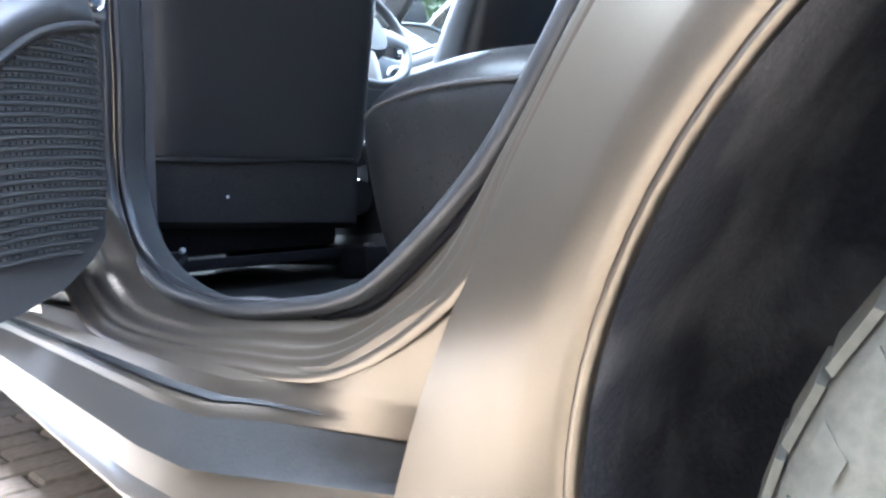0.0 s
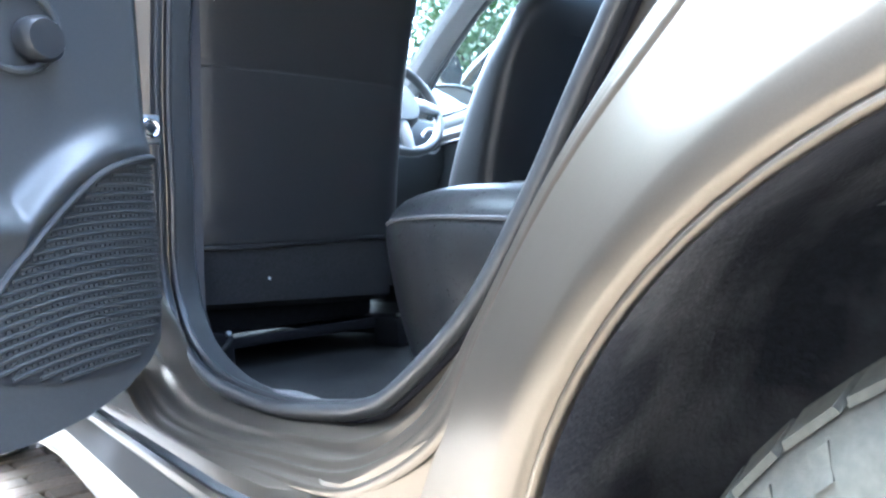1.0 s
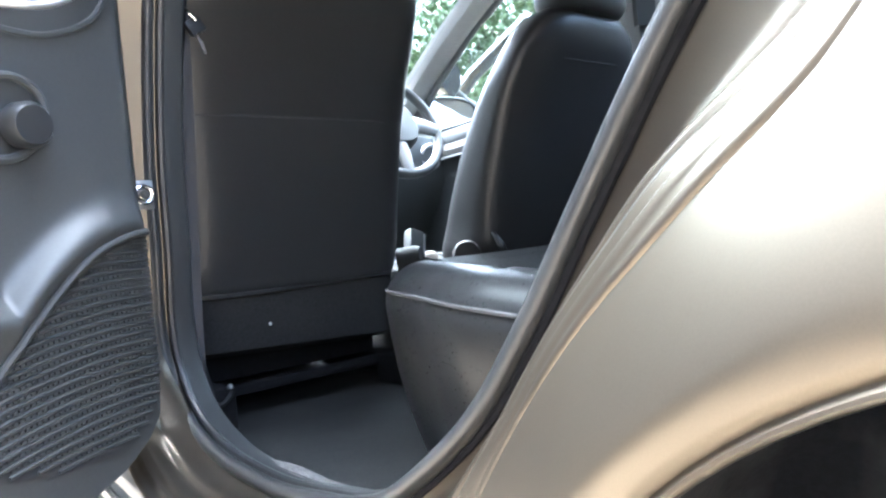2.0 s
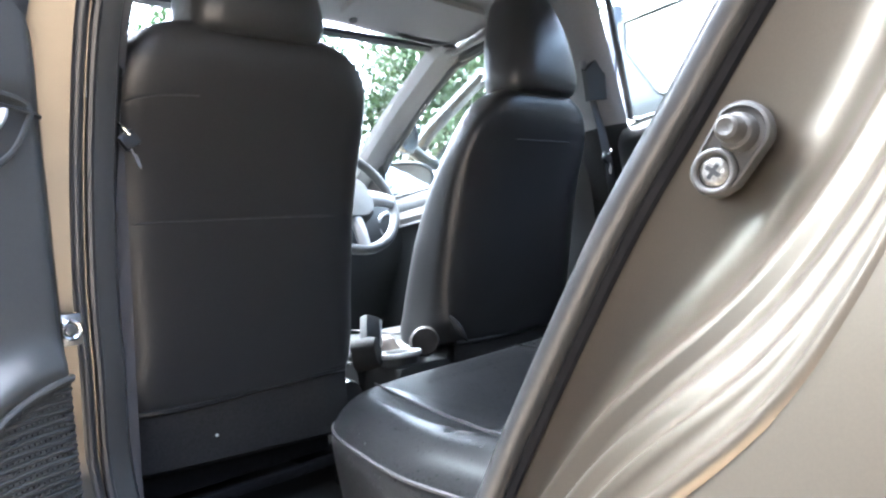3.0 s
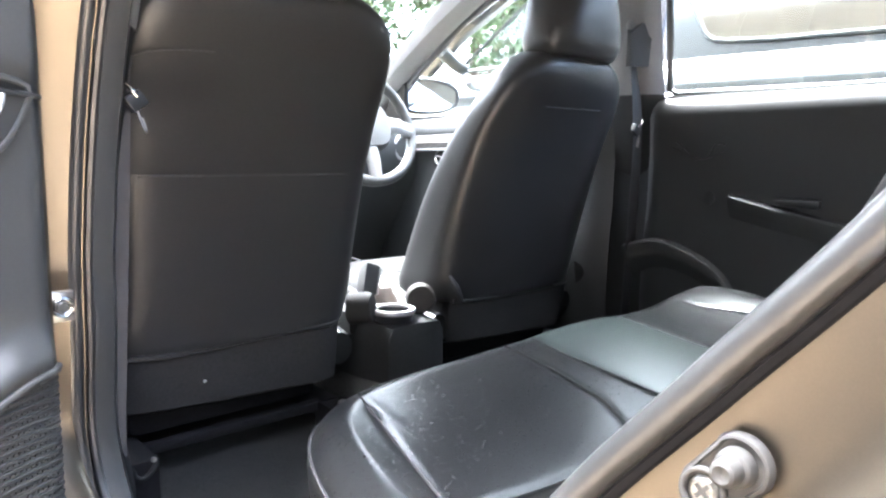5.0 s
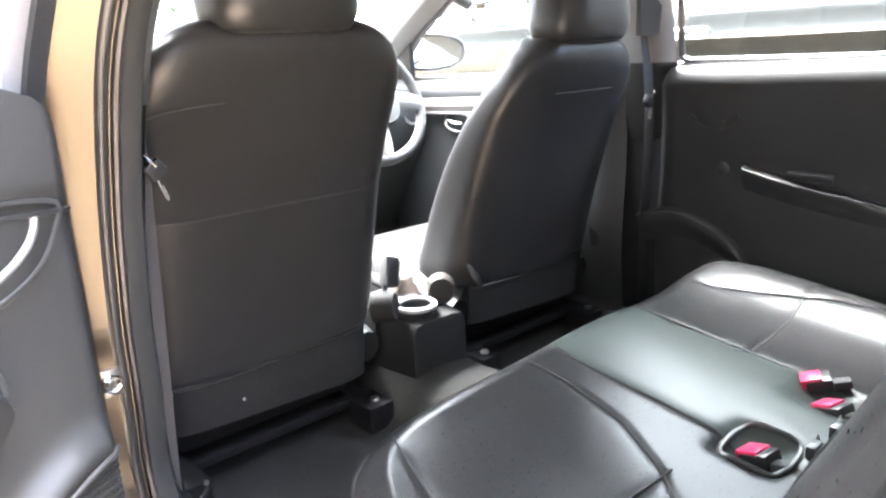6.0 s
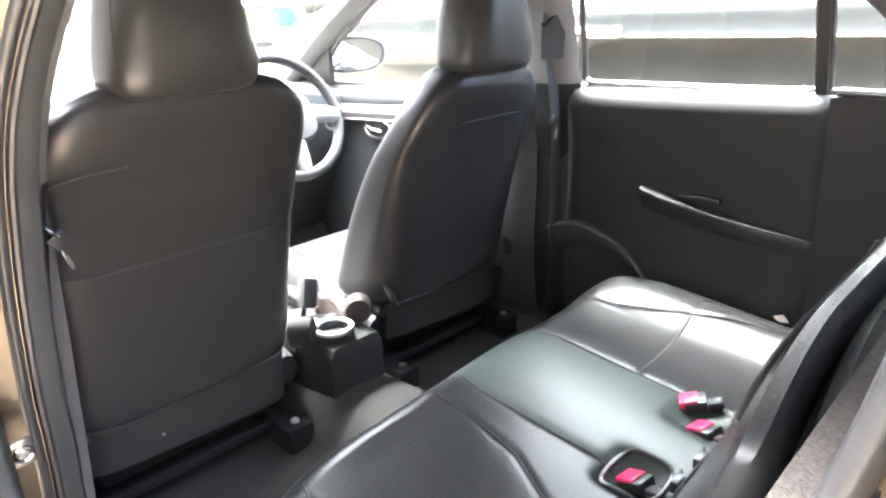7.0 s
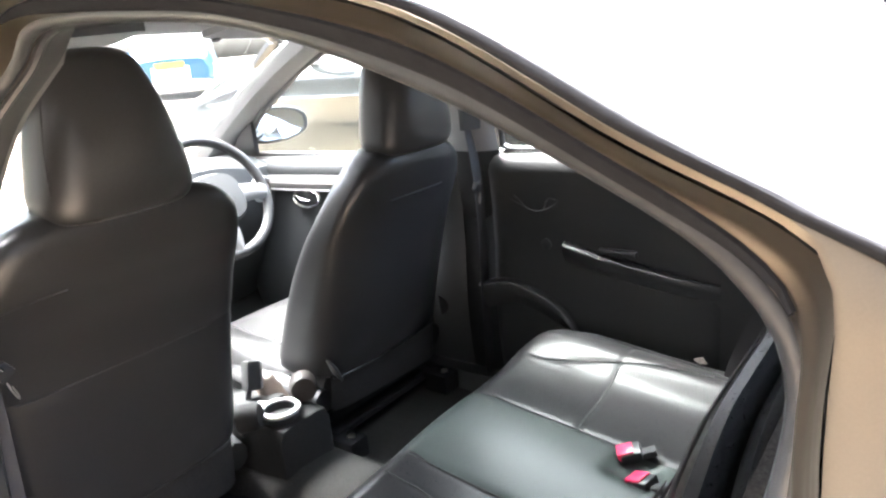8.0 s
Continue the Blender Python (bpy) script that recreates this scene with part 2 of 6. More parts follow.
def side_panel(y0, y1, low, high, side, ny=24, nz=14):
    """A strip of body side from low(y) to high(y)."""
    rows = []
    for y in np.linspace(y0, y1, ny):
        rows.append([(side * skin_x(y, z), y, z) for z in np.linspace(low(y), high(y), nz)])
    return rows


def thick(rows, d):
    """A closed shell from rows of places, d inward to the middle of the car."""
    inner = [[(v[0] - math.copysign(d, v[0]), v[1], v[2]) for v in r] for r in rows]
    v1, f1 = loft(rows)
    v2, f2 = loft(inner)
    k = len(v1)
    return v1 + v2, f1 + [tuple(i + k for i in f) for f in f2]

# ---- the car's body ----
car = thing("car", (0, 1.1, 0), "bronze-metallic saloon car with its rear door wide open, on the paving", "car")

# Rear door opening: seal line (y, z, x) and the skin's edge (y, z, x).
OPENING = [
    (0.54, 0.354, -0.690, 0.50, 0.318, -0.785), (0.655, 0.346, -0.690, 0.65, 0.318, -0.79),
    (0.80, 0.362, -0.690, 0.78, 0.333, -0.79), (0.902, 0.412, -0.690, 0.86, 0.400, -0.79),
    (0.938, 0.50, -0.692, 0.885, 0.500, -0.785), (0.925, 0.62, -0.692, 0.875, 0.620, -0.78),
    (0.912, 0.76, -0.692, 0.855, 0.760, -0.775), (0.878, 0.95, -0.685, 0.815, 0.950, -0.765),
    (0.810, 1.12, -0.675, 0.75, 1.130, -0.742), (0.72, 1.27, -0.642, 0.655, 1.286, -0.70),
    (0.645, 1.348, -0.605, 0.615, 1.376, -0.68), (0.57, 1.386, -0.602, 0.55, 1.416, -0.67),
    (0.37, 1.377, -0.602, 0.355, 1.405, -0.665), (0.246, 1.357, -0.602, 0.235, 1.388, -0.66),
    (0.11, 1.312, -0.602, 0.095, 1.355, -0.66), (-0.010, 1.257, -0.606, -0.022, 1.293, -0.66),
    (-0.062, 1.223, -0.610, -0.092, 1.259, -0.66), (-0.087, 1.182, -0.612, -0.109, 1.235, -0.662),
    (-0.084, 1.12, -0.615, -0.108, 1.177, -0.665), (-0.055, 1.00, -0.630, -0.113, 1.060, -0.69),
    (0.0, 0.891, -0.640, -0.098, 0.915, -0.728), (0.082, 0.789, -0.645, -0.062, 0.775, -0.755),
    (0.145, 0.713, -0.650, 0.000, 0.661, -0.772), (0.218, 0.61, -0.655, 0.068, 0.599, -0.778),
    (0.268, 0.53, -0.665, 0.140, 0.533, -0.780), (0.326, 0.455, -0.675, 0.205, 0.452, -0.780),
    (0.415, 0.386, -0.685, 0.245, 0.385, -0.785), (0.47, 0.364, -0.688, 0.36, 0.328, -0.785),
]
RING = spline(OPENING, 260, closed=True)
# the middle pillar faces the rear: its outer edge lies level with the seal
_k = np.clip((RING[:, 0] - 0.60) / 0.10, 0, 1) * np.clip((RING[:, 1] - 0.42) / 0.10, 0, 1)
RING[:, 3] += (RING[:, 0] + 0.018 - RING[:, 3]) * _k
SEAL = np.stack([RING[:, 2], RING[:, 0], RING[:, 1]], 1)
EDGE = np.stack([RING[:, 5], RING[:, 3], RING[:, 4]], 1)
TAN = np.roll(SEAL, -1, 0) - np.roll(SEAL, 1, 0)
TAN /= np.linalg.norm(TAN, axis=1)[:, None]
ACROSS = EDGE - SEAL
NORM = np.cross(TAN, ACROSS)
NORM /= np.linalg.norm(NORM, axis=1)[:, None]
NORM *= np.sign(-NORM[:, 0:1])
OUT = np.cross(TAN, np.array([[-1.0, 0, 0]]))
MID = SEAL.mean(0)
OUT *= np.sign(((SEAL - MID) * OUT).sum(1))[:, None]
OUT[:, 0] = 0
OUT /= np.linalg.norm(OUT, axis=1)[:, None]

# section of the jamb: (share of the way across, share of the step outward, relief)
PROFILE = [(-0.05, 0.0, -0.012), (0.0, 0.0, -0.004), (0.05, 0.0, 0.0), (0.12, 0.0, 0.001), (0.28, 0.0, 0.001), (0.36, 0.05, 0.0), (0.43, 0.17, -0.001), (0.48, 0.29, 0.001),
           (0.515, 0.38, 0.004), (0.54, 0.43, 0.005), (0.56, 0.46, 0.003), (0.585, 0.49, -0.003), (0.62, 0.53, -0.005), (0.66, 0.59, -0.002), (0.69, 0.645, 0.002), (0.715, 0.69, 0.0045),
           (0.74, 0.72, 0.004), (0.765, 0.745, 0.001), (0.79, 0.775, 0.0), (0.815, 0.805, 0.003), (0.835, 0.83, 0.0035), (0.86, 0.85, 0.001), (0.89, 0.88, -0.0015), (0.925, 0.915, -0.001),
           (0.955, 0.95, 0.002), (0.98, 0.98, 0.003), (1.0, 1.0, 0.0), (1.008, 1.008, -0.003)]
WIDE = np.clip((np.linalg.norm(ACROSS, axis=1) - 0.06) / 0.12, 0.15, 1.0)[:, None]
# the pressed ridges fade out on the middle pillar, which is plain
FLAT = np.maximum(np.clip((SEAL[:, 1:2] - 0.55) / 0.12, 0, 1) * np.clip((SEAL[:, 2:3] - 0.42) / 0.08, 0, 1), np.clip((SEAL[:, 2:3] - 1.0) / 0.15, 0, 1))
TOP = np.clip((SEAL[:, 2:3] - 1.0) / 0.15, 0, 1) * np.clip((0.62 - SEAL[:, 1:2]) / 0.08, 0, 1)
# above the switch the ridges run outward and the jamb is flat almost to its edge
PLAIN = np.clip((SEAL[:, 2:3] - 0.60) / 0.20, 0, 1) * np.clip((0.60 - SEAL[:, 1:2]) / 0.10, 0, 1)
PLAIN = PLAIN * PLAIN * (3 - 2 * PLAIN)
jamb_rows = []
for s, g, h in PROFILE:
    sp = s + PLAIN * max(0.0, s * (1 - s)) * (1 - FLAT)
    across = np.concatenate([g * (1 - FLAT) + s * FLAT, sp, sp], 1)
    jamb_rows.append(SEAL + ACROSS * across + NORM * (h * WIDE * (1 - FLAT) * (1 - 0.6 * PLAIN) + TOP * (0.0045 * math.exp(-((s - 0.52) / 0.13) ** 2))))
v, f = loft(jamb_rows, ring=True)
mesh_part("door_jamb", v, f, JAMB, car, "bronze-painted door jamb with pressed ridges", sharp=85)
v, f = tube(SEAL + np.array([-0.004, 0, 0]) + OUT * 0.006, 0.0095, 10, closed=True, flat=1.0)
seal = mesh_part("door_seal", v, f, RUBBER, car, "black rubber door seal with a dusty sheen")
v, f = tube(SEAL + np.array([0.012, 0, 0]) + OUT * 0.002, 0.0055, 8, closed=True)
mesh_part("lip", v, f, RUBBER, seal)
v, f = tube(SEAL + np.array([-0.001, 0, 0]) + OUT * 0.0165, 0.0048, 8, closed=True)
mesh_part("foot", v, f, BLACK_TRIM, seal, "matt black foot of the seal")
# black strip along the upper jamb, outside the seal
up_ix = [i for i in range(len(SEAL)) if SEAL[i][2] > 1.19 and SEAL[i][1] < 0.60]
rows = []
for s, lift in ((0.26, 0.0), (0.27, 0.0020), (0.36, 0.0028), (0.45, 0.0030), (0.54, 0.0028), (0.66, 0.0020), (0.67, 0.0)):
    row = []
    for n, i in enumerate(up_ix):
        taper = min(1.0, 0.15 + n / 8, 0.15 + (len(up_ix) - 1 - n) / 8)
        sh = 0.52 + (s - 0.52) * taper
        row.append(SEAL[i] + ACROSS[i] * sh + NORM[i] * (lift + 0.0045 * math.exp(-((sh - 0.52) / 0.13) ** 2)))
    rows.append(row)
v, f = loft(rows)
mesh_part("jamb_strip", v, f, BLACK_TRIM, car, "black strip along the top of the door opening")
# trim that runs from the seal into the cabin
v, f = loft([SEAL + np.array([0.010, 0, 0]) + OUT * 0.004, SEAL + np.array([0.030, 0, 0]) + OUT * 0.002, SEAL + np.array([0.045, 0, 0]) + OUT * 0.008,
             SEAL + np.array([0.052, 0, 0]) + OUT * 0.022], ring=True)
mesh_part("opening_trim", v, f, PLASTIC, car, "black plastic trim round the door opening")

# painted pillar and sill base ahead of the opening, behind the hinges of the door
fr_ix = [i for i in range(len(EDGE)) if EDGE[i][1] > 0.60 and EDGE[i][2] < 1.36]
fr_ix.sort(key=lambda i: EDGE[i][2])
rows = []
for i in fr_ix:
    e = EDGE[i]
    rows.append([(e[0] + 0.002, e[1], e[2]), (e[0] + 0.006, e[1] + 0.012, e[2]), (e[0] + 0.02, e[1] + 0.03, e[2]), (e[0] + 0.03, e[1] + 0.06, e[2]), (-0.70, max(1.02, e[1] + 0.08), e[2])])
v, f = loft(rows)
mesh_part("middle_pillar_skin", v, f, PAINT, car)
# quarter panel: a fan of strips from the wheel arch to the door edge, shoulder and tail
WC = (-0.115, 0.270)
ARCH = 0.2825
RIM = [(0.33, 0.19), (0.31, 0.25), (0.280, 0.32), (0.245, 0.385), (0.205, 0.452), (0.140, 0.533), (0.068, 0.599), (0.000, 0.661), (-0.062, 0.775), (-0.098, 0.915),
       (-0.113, 1.06), (-0.30, 1.05), (-0.55, 1.03), (-0.80, 0.99), (-0.93, 0.90), (-0.96, 0.60), (-0.93, 0.36), (-0.80, 0.24), (-0.50, 0.20)]


EDGE_Z = np.linspace(0.2, 1.2, 201)
EDGE_W = np.interp(EDGE_Z, [0.3, 0.385, 0.452, 0.533, 0.599, 0.661, 0.775, 0.915, 1.06], [0.785, 0.785, 0.780, 0.780, 0.778, 0.772, 0.755, 0.728, 0.690])
for _ in range(3):
    EDGE_W = np.convolve(np.pad(EDGE_W, 10, mode="edge"), np.ones(21) / 21, mode="valid")


def edge_depth(y, z):
    """Depth of the skin where it meets the door edge."""
    return float(np.interp(z, EDGE_Z, EDGE_W))


rim = spline(RIM, 120)
cols = []
for y, z in rim:
    q = math.atan2(z - WC[1], y - WC[0])
    a = np.array((WC[0] + ARCH * math.cos(q), WC[1] + ARCH * math.sin(q)))
    b = np.array((y, z))
    col = []
    lip = [(0.0005, 0.008), (-0.0005, 0.003), (0.0003, 0.0006), (0.0018, -0.0006), (0.0034, -0.0002), (0.0046, 0.0018), (0.0060, 0.0026), (0.0078, 0.0014), (0.0098, 0.0002), (0.013, 0.0), (0.020, 0.0)]
    for dr, dx in lip:
        p = a + (a - np.array(WC)) / ARCH * dr
        col.append((-(skin_x(p[0], p[1]) - dx), p[0], p[1]))
    for t in np.linspace(0.0, 1.0, 25)[1:]:
        p = a + (a - np.array(WC)) / ARCH * 0.024 + (b - a - (a - np.array(WC)) / ARCH * 0.024) * t
        x = skin_x(p[0], p[1])
        e = edge_depth(b[0], b[1]) if b[0] > -0.2 else skin_x(b[0], b[1])
        w = max(0.0, t) ** 1.25
        col.append((-(x * (1 - w) + e * w), p[0], p[1]))
    cols.append(col)
v, f = loft(cols)
mesh_part("quarter_panel", v, f, PAINT, car, "bronze-metallic quarter panel over the rear wheel")

# frame above the door and the sail of the rear pillar
FRAME = [((0.64, 1.395, -0.685), (0.64, 1.452, -0.600)), ((0.55, 1.418, -0.670), (0.55, 1.446, -0.600)), ((0.355, 1.407, -0.665), (0.345, 1.424, -0.600)),
         ((0.235, 1.390, -0.660), (0.222, 1.405, -0.600)), ((0.095, 1.357, -0.660), (0.107, 1.373, -0.600)), ((-0.022, 1.295, -0.660), (-0.014, 1.309, -0.600)),
         ((-0.092, 1.261, -0.660), (-0.104, 1.261, -0.600)), ((-0.109, 1.237, -0.663), (-0.214, 1.204, -0.600)), ((-0.110, 1.178, -0.668), (-0.34, 1.140, -0.610)),
         ((-0.115, 1.060, -0.692), (-0.52, 1.040, -0.640))]
fo = spline([a for a, b in FRAME], 60)
fd = spline([b for a, b in FRAME], 60)
rows = []
for t, bulge in ((0, 0.0), (0.02, 0.004), (0.1, 0.008), (0.35, 0.012), (0.65, 0.010), (0.9, 0.004), (1.0, -0.006)):
    rows.append([(p[2] + (q[2] - p[2]) * t - bulge * 0.6, p[0] + (q[0] - p[0]) * t, p[1] + (q[1] - p[1]) * t + bulge) for p, q in zip(fo, fd)])
v, f = loft(rows)
mesh_part("side_frame", v, f, PAINT, car, "bronze-metallic frame over the door opening")
rows = []
for t, lift in ((0.08, 0.0), (0.09, 0.0030), (0.16, 0.0045), (0.24, 0.0045), (0.33, 0.0035), (0.34, 0.0)):
    row = []
    for p, q in zip(fo, fd):
        if p[1] < 1.262:
            p = (q[0] + 0.01, q[1] + 0.01, -0.66)
        k = t * min(1.0, 0.062 / math.dist(p, q))
        bulge = float(np.interp(k, [0, 0.02, 0.1, 0.35, 0.65], [0, 0.004, 0.008, 0.012, 0.010])) + lift
        row.append((p[2] + (q[2] - p[2]) * k - bulge * 0.6, p[0] + (q[0] - p[0]) * k, p[1] + (q[1] - p[1]) * k + bulge))
    rows.append(row)
v, f = loft(rows)
mesh_part("roof_moulding", v, f, BLACK_TRIM, car, "dark moulding along the roof edge")

ROOF_LINE = [(1.50, 1.405), (1.42, 1.425), (1.2, 1.452), (0.9, 1.462), (0.64, 1.452), (0.55, 1.446), (0.345, 1.424), (0.222, 1.405), (0.107, 1.373), (-0.014, 1.309), (-0.104, 1.261), (-0.214, 1.204), (-0.34, 1.140), (-0.52, 1.040)]


def roof_z(y):
    r = ROOF_LINE[::-1]
    return float(np.interp(y, [p[0] for p in r], [p[1] for p in r]))


def roof_rows(ys, x0, x1, drop=0.0, n=17):
    out = []
    for y in ys:
        hw = 0.59 if y < 1.2 else 0.59 - 0.05 * (y - 1.2)
        out.append([(x * hw / 0.59, y, roof_z(y) - drop + 0.028 * (1 - (x / 0.59) ** 2)) for x in np.linspace(x0, x1, n)])
    return out


v, f = loft(roof_rows(np.linspace(1.44, -0.12, 36), -0.606, 0.59))
mesh_part("roof_panel", v, f, PAINT, car, "bronze-metallic roof panel")
for sgn in (-1, 1):
    v, f = loft(roof_rows(np.linspace(-0.12, -0.54, 16), sgn * 0.36, sgn * 0.59, n=8))
    mesh_part("rear_pillar_skin", v, f, PAINT, car)
# out of view; its dark tint is added to shade the rear bench
v, f = loft(roof_rows(np.linspace(-0.115, -0.53, 16), -0.365, 0.365, 0.004))
mesh_part("rear_window", v, f, REAR_GLASS, car, "rear window, unseen, tinted dark to dim the light on the bench")

# right-hand frame above the doors
v, f = loft([[(0.59, y, roof_z(y)), (0.63, y, roof_z(y) - 0.012), (0.648, y, roof_z(y) - 0.045), (0.635, y, roof_z(y) - 0.07), (0.60, y, roof_z(y) - 0.075)]
             for y in np.linspace(1.46, -0.52, 44)])
mesh_part("roof_rail", v, f, PAINT, car)
v, f = loft([[(-0.59, y, roof_z(y)), (-0.63, y, roof_z(y) - 0.012), (-0.655, y, roof_z(y) - 0.045), (-0.635, y, roof_z(y) - 0.07), (-0.60, y, roof_z(y) - 0.075)]
             for y in np.linspace(1.46, 0.66, 24)])
mesh_part("roof_rail", v, f, PAINT, car)


def arch_low(cy, r, floor=0.2):
    def low(y):
        d = r * r - (y - cy) ** 2
        return max(floor, 0.275 + math.sqrt(d)) if d > 0 else floor
    return low


FY = 2.36
belt = lambda y: float(np.interp(y, [-0.95, -0.5, 0.3, 1.0, 2.1, 2.3, 3.0], [0.97, 1.03, 1.035, 1.02, 0.985, 0.97, 0.80]))
for sgn in (-1, 1):
    v, f = thick(side_panel(0.965, 2.02, lambda y: 0.33, belt, sgn), 0.03)
    mesh_part("front_door", v, f, PAINT, car)
    v, f = thick(side_panel(2.025, 2.98, arch_low(FY, 0.31), belt, sgn, 60), 0.02)
    mesh_part("front_wing", v, f, PAINT, car)
v, f = thick(side_panel(0.30, 0.955, lambda y: 0.33, belt, 1), 0.03)
mesh_part("rear_door_skin", v, f, PAINT, car)
v, f = thick(side_panel(-0.95, 0.295, arch_low(-0.115, 0.30), belt, 1, 70), 0.02)
mesh_part("quarter_panel", v, f, PAINT, car)

# sills under the doors
SILL = [(0.755, 0.322), (0.772, 0.319), (0.784, 0.316), (0.788, 0.310), (0.791, 0.303), (0.797, 0.301), (0.801, 0.303), (0.806, 0.301), (0.810, 0.294), (0.8125, 0.285), (0.8195, 0.268),
        (0.8255, 0.252), (0.829, 0.243), (0.835, 0.240), (0.839, 0.235), (0.836, 0.228), (0.80, 0.215), (0.70, 0.20)]


def flare(y):
    """The sill widens to the rear, then tucks in under the quarter panel."""
    return 0.075 * (0.70 - min(max(y, 0.54), 1.15)) - 0.40 * max(0.0, 0.46 - y)


def sill_x(x, y, z):
    """Half width of the sill; its steps fade into one plain face under the quarter panel."""
    w = x + flare(y)
    if z > 0.268:
        w += (float(np.interp(z, [0.268, 0.325], [0.8195 + flare(y), 0.783])) - w) * min(1.0, max(0.0, (0.46 - y) / 0.07))
    return w


SILL_Y = np.concatenate([np.linspace(0.24, 0.46, 8), [0.50, 0.54], np.linspace(0.60, 2.05, 30)])
for sgn in (-1, 1):
    rows = []
    for y in SILL_Y:
        # the rear end rises to the foot of the door jamb
        head = float(np.interp(y, [0.24, 0.36, 0.44], [0.392, 0.334, 0.3225]))
        rows.append([(sgn * (sill_x(0.755, y, 0.322) - 0.002), y, head)] + [(sgn * sill_x(x, y, z), y, z) for x, z in SILL])
    v, f = loft(rows)
    mesh_part("sill", v, f, PAINT, car, "bronze-painted sill with a step below the door" if sgn < 0 else "")
for first, band in ((0.36, ((0.790, 0.3055), (0.793, 0.3045), (0.797, 0.3040), (0.7995, 0.3045))), (0.25, ((0.8105, 0.2955), (0.8145, 0.286), (0.8215, 0.269), (0.8235, 0.2635)))):
    v, f = loft([[(-sill_x(x, y, z) - (0.002 if y < 0.46 else 0), y, z) for x, z in band] for y in SILL_Y if first < y < 1.9])
    mesh_part("sill_strip", v, f, DARK_MATTE, car, "dark grey sill strip")

# bonnet, nose, boot, tail, screens
v, f = loft([[(x * (0.72 - 0.10 * ((y - 2.2) / 0.8) ** 2), y, 0.975 - 0.16 * ((y - 2.2) / 0.8) ** 1.6 + 0.035 * (1 - x * x)) for x in np.linspace(-1, 1, 15)] for y in np.linspace(2.20, 3.0, 14)])
mesh_part("bonnet", v, f, PAINT, car)
v, f = loft([[(x * 0.70 * (1 - 0.10 * k), 2.98 + 0.10 * math.sin(math.pi * k) * (1 - 0.5 * x * x) - 0.10 * x * x, 0.81 - 0.62 * k) for x in np.linspace(-1, 1, 15)] for k in np.linspace(0, 1, 9)])
mesh_part("front_bumper", v, f, PAINT, car)
v, f = loft([[(x * 0.66, y, 1.04 - 0.06 * ((-0.5 - y) / 0.45) + 0.02 * (1 - x * x)) for x in np.linspace(-1, 1, 13)] for y in np.linspace(-0.50, -0.95, 8)])
mesh_part("boot_lid", v, f, PAINT, car)
v, f = loft([[(x * 0.72, -0.95 - 0.06 * math.sin(math.pi * k) * (1 - 0.4 * x * x) + 0.05 * x * x, 0.985 - 0.75 * k) for x in np.linspace(-1, 1, 13)] for k in np.linspace(0, 1, 9)])
mesh_part("rear_bumper", v, f, PAINT, car)
v, f = loft([[(x * (0.68 - 0.13 * k), 2.22 - 0.79 * k + 0.06 * (1 - x * x), 1.0 + 0.410 * k + 0.015 * (1 - x * x)) for x in np.linspace(-1, 1, 15)] for k in np.linspace(0, 1, 9)])
ws = mesh_part("windscreen", v, f, GLASS, car, "clear windscreen")
ws.visible_shadow = False

# wheels
wheel_at = ((-0.795, -0.122), (-0.795, FY), (0.795, -0.122), (0.795, FY))
HUB = 0.242


def tread(cx, cy, cz, sgn):
    """A tyre with shoulder blocks cut into its tread."""
    prof = [(0.000, 0.165), (0.004, 0.175), (-0.004, 0.205), (0.002, 0.226), (0.012, 0.238), (0.022, 0.2445), (0.035, 0.2465), (0.038, 0.240), (0.046, 0.240), (0.049, 0.2475),
            (0.075, 0.249), (0.078, 0.242), (0.086, 0.242), (0.089, 0.249), (0.115, 0.248), (0.125, 0.2465), (0.148, 0.238), (0.160, 0.22), (0.165, 0.17)]
    rows = []
    n = 96
    for j in range(n):
        q = 2 * math.pi * j / n
        row = []
        for k, (d, r) in enumerate(prof):
            row.append((cx - sgn * d, cy + math.cos(q) * (r * 0.968 - 0.0005), cz + math.sin(q) * (r * 0.968 - 0.0005)))
        rows.append(row)
    return loft(rows, wrap=True)


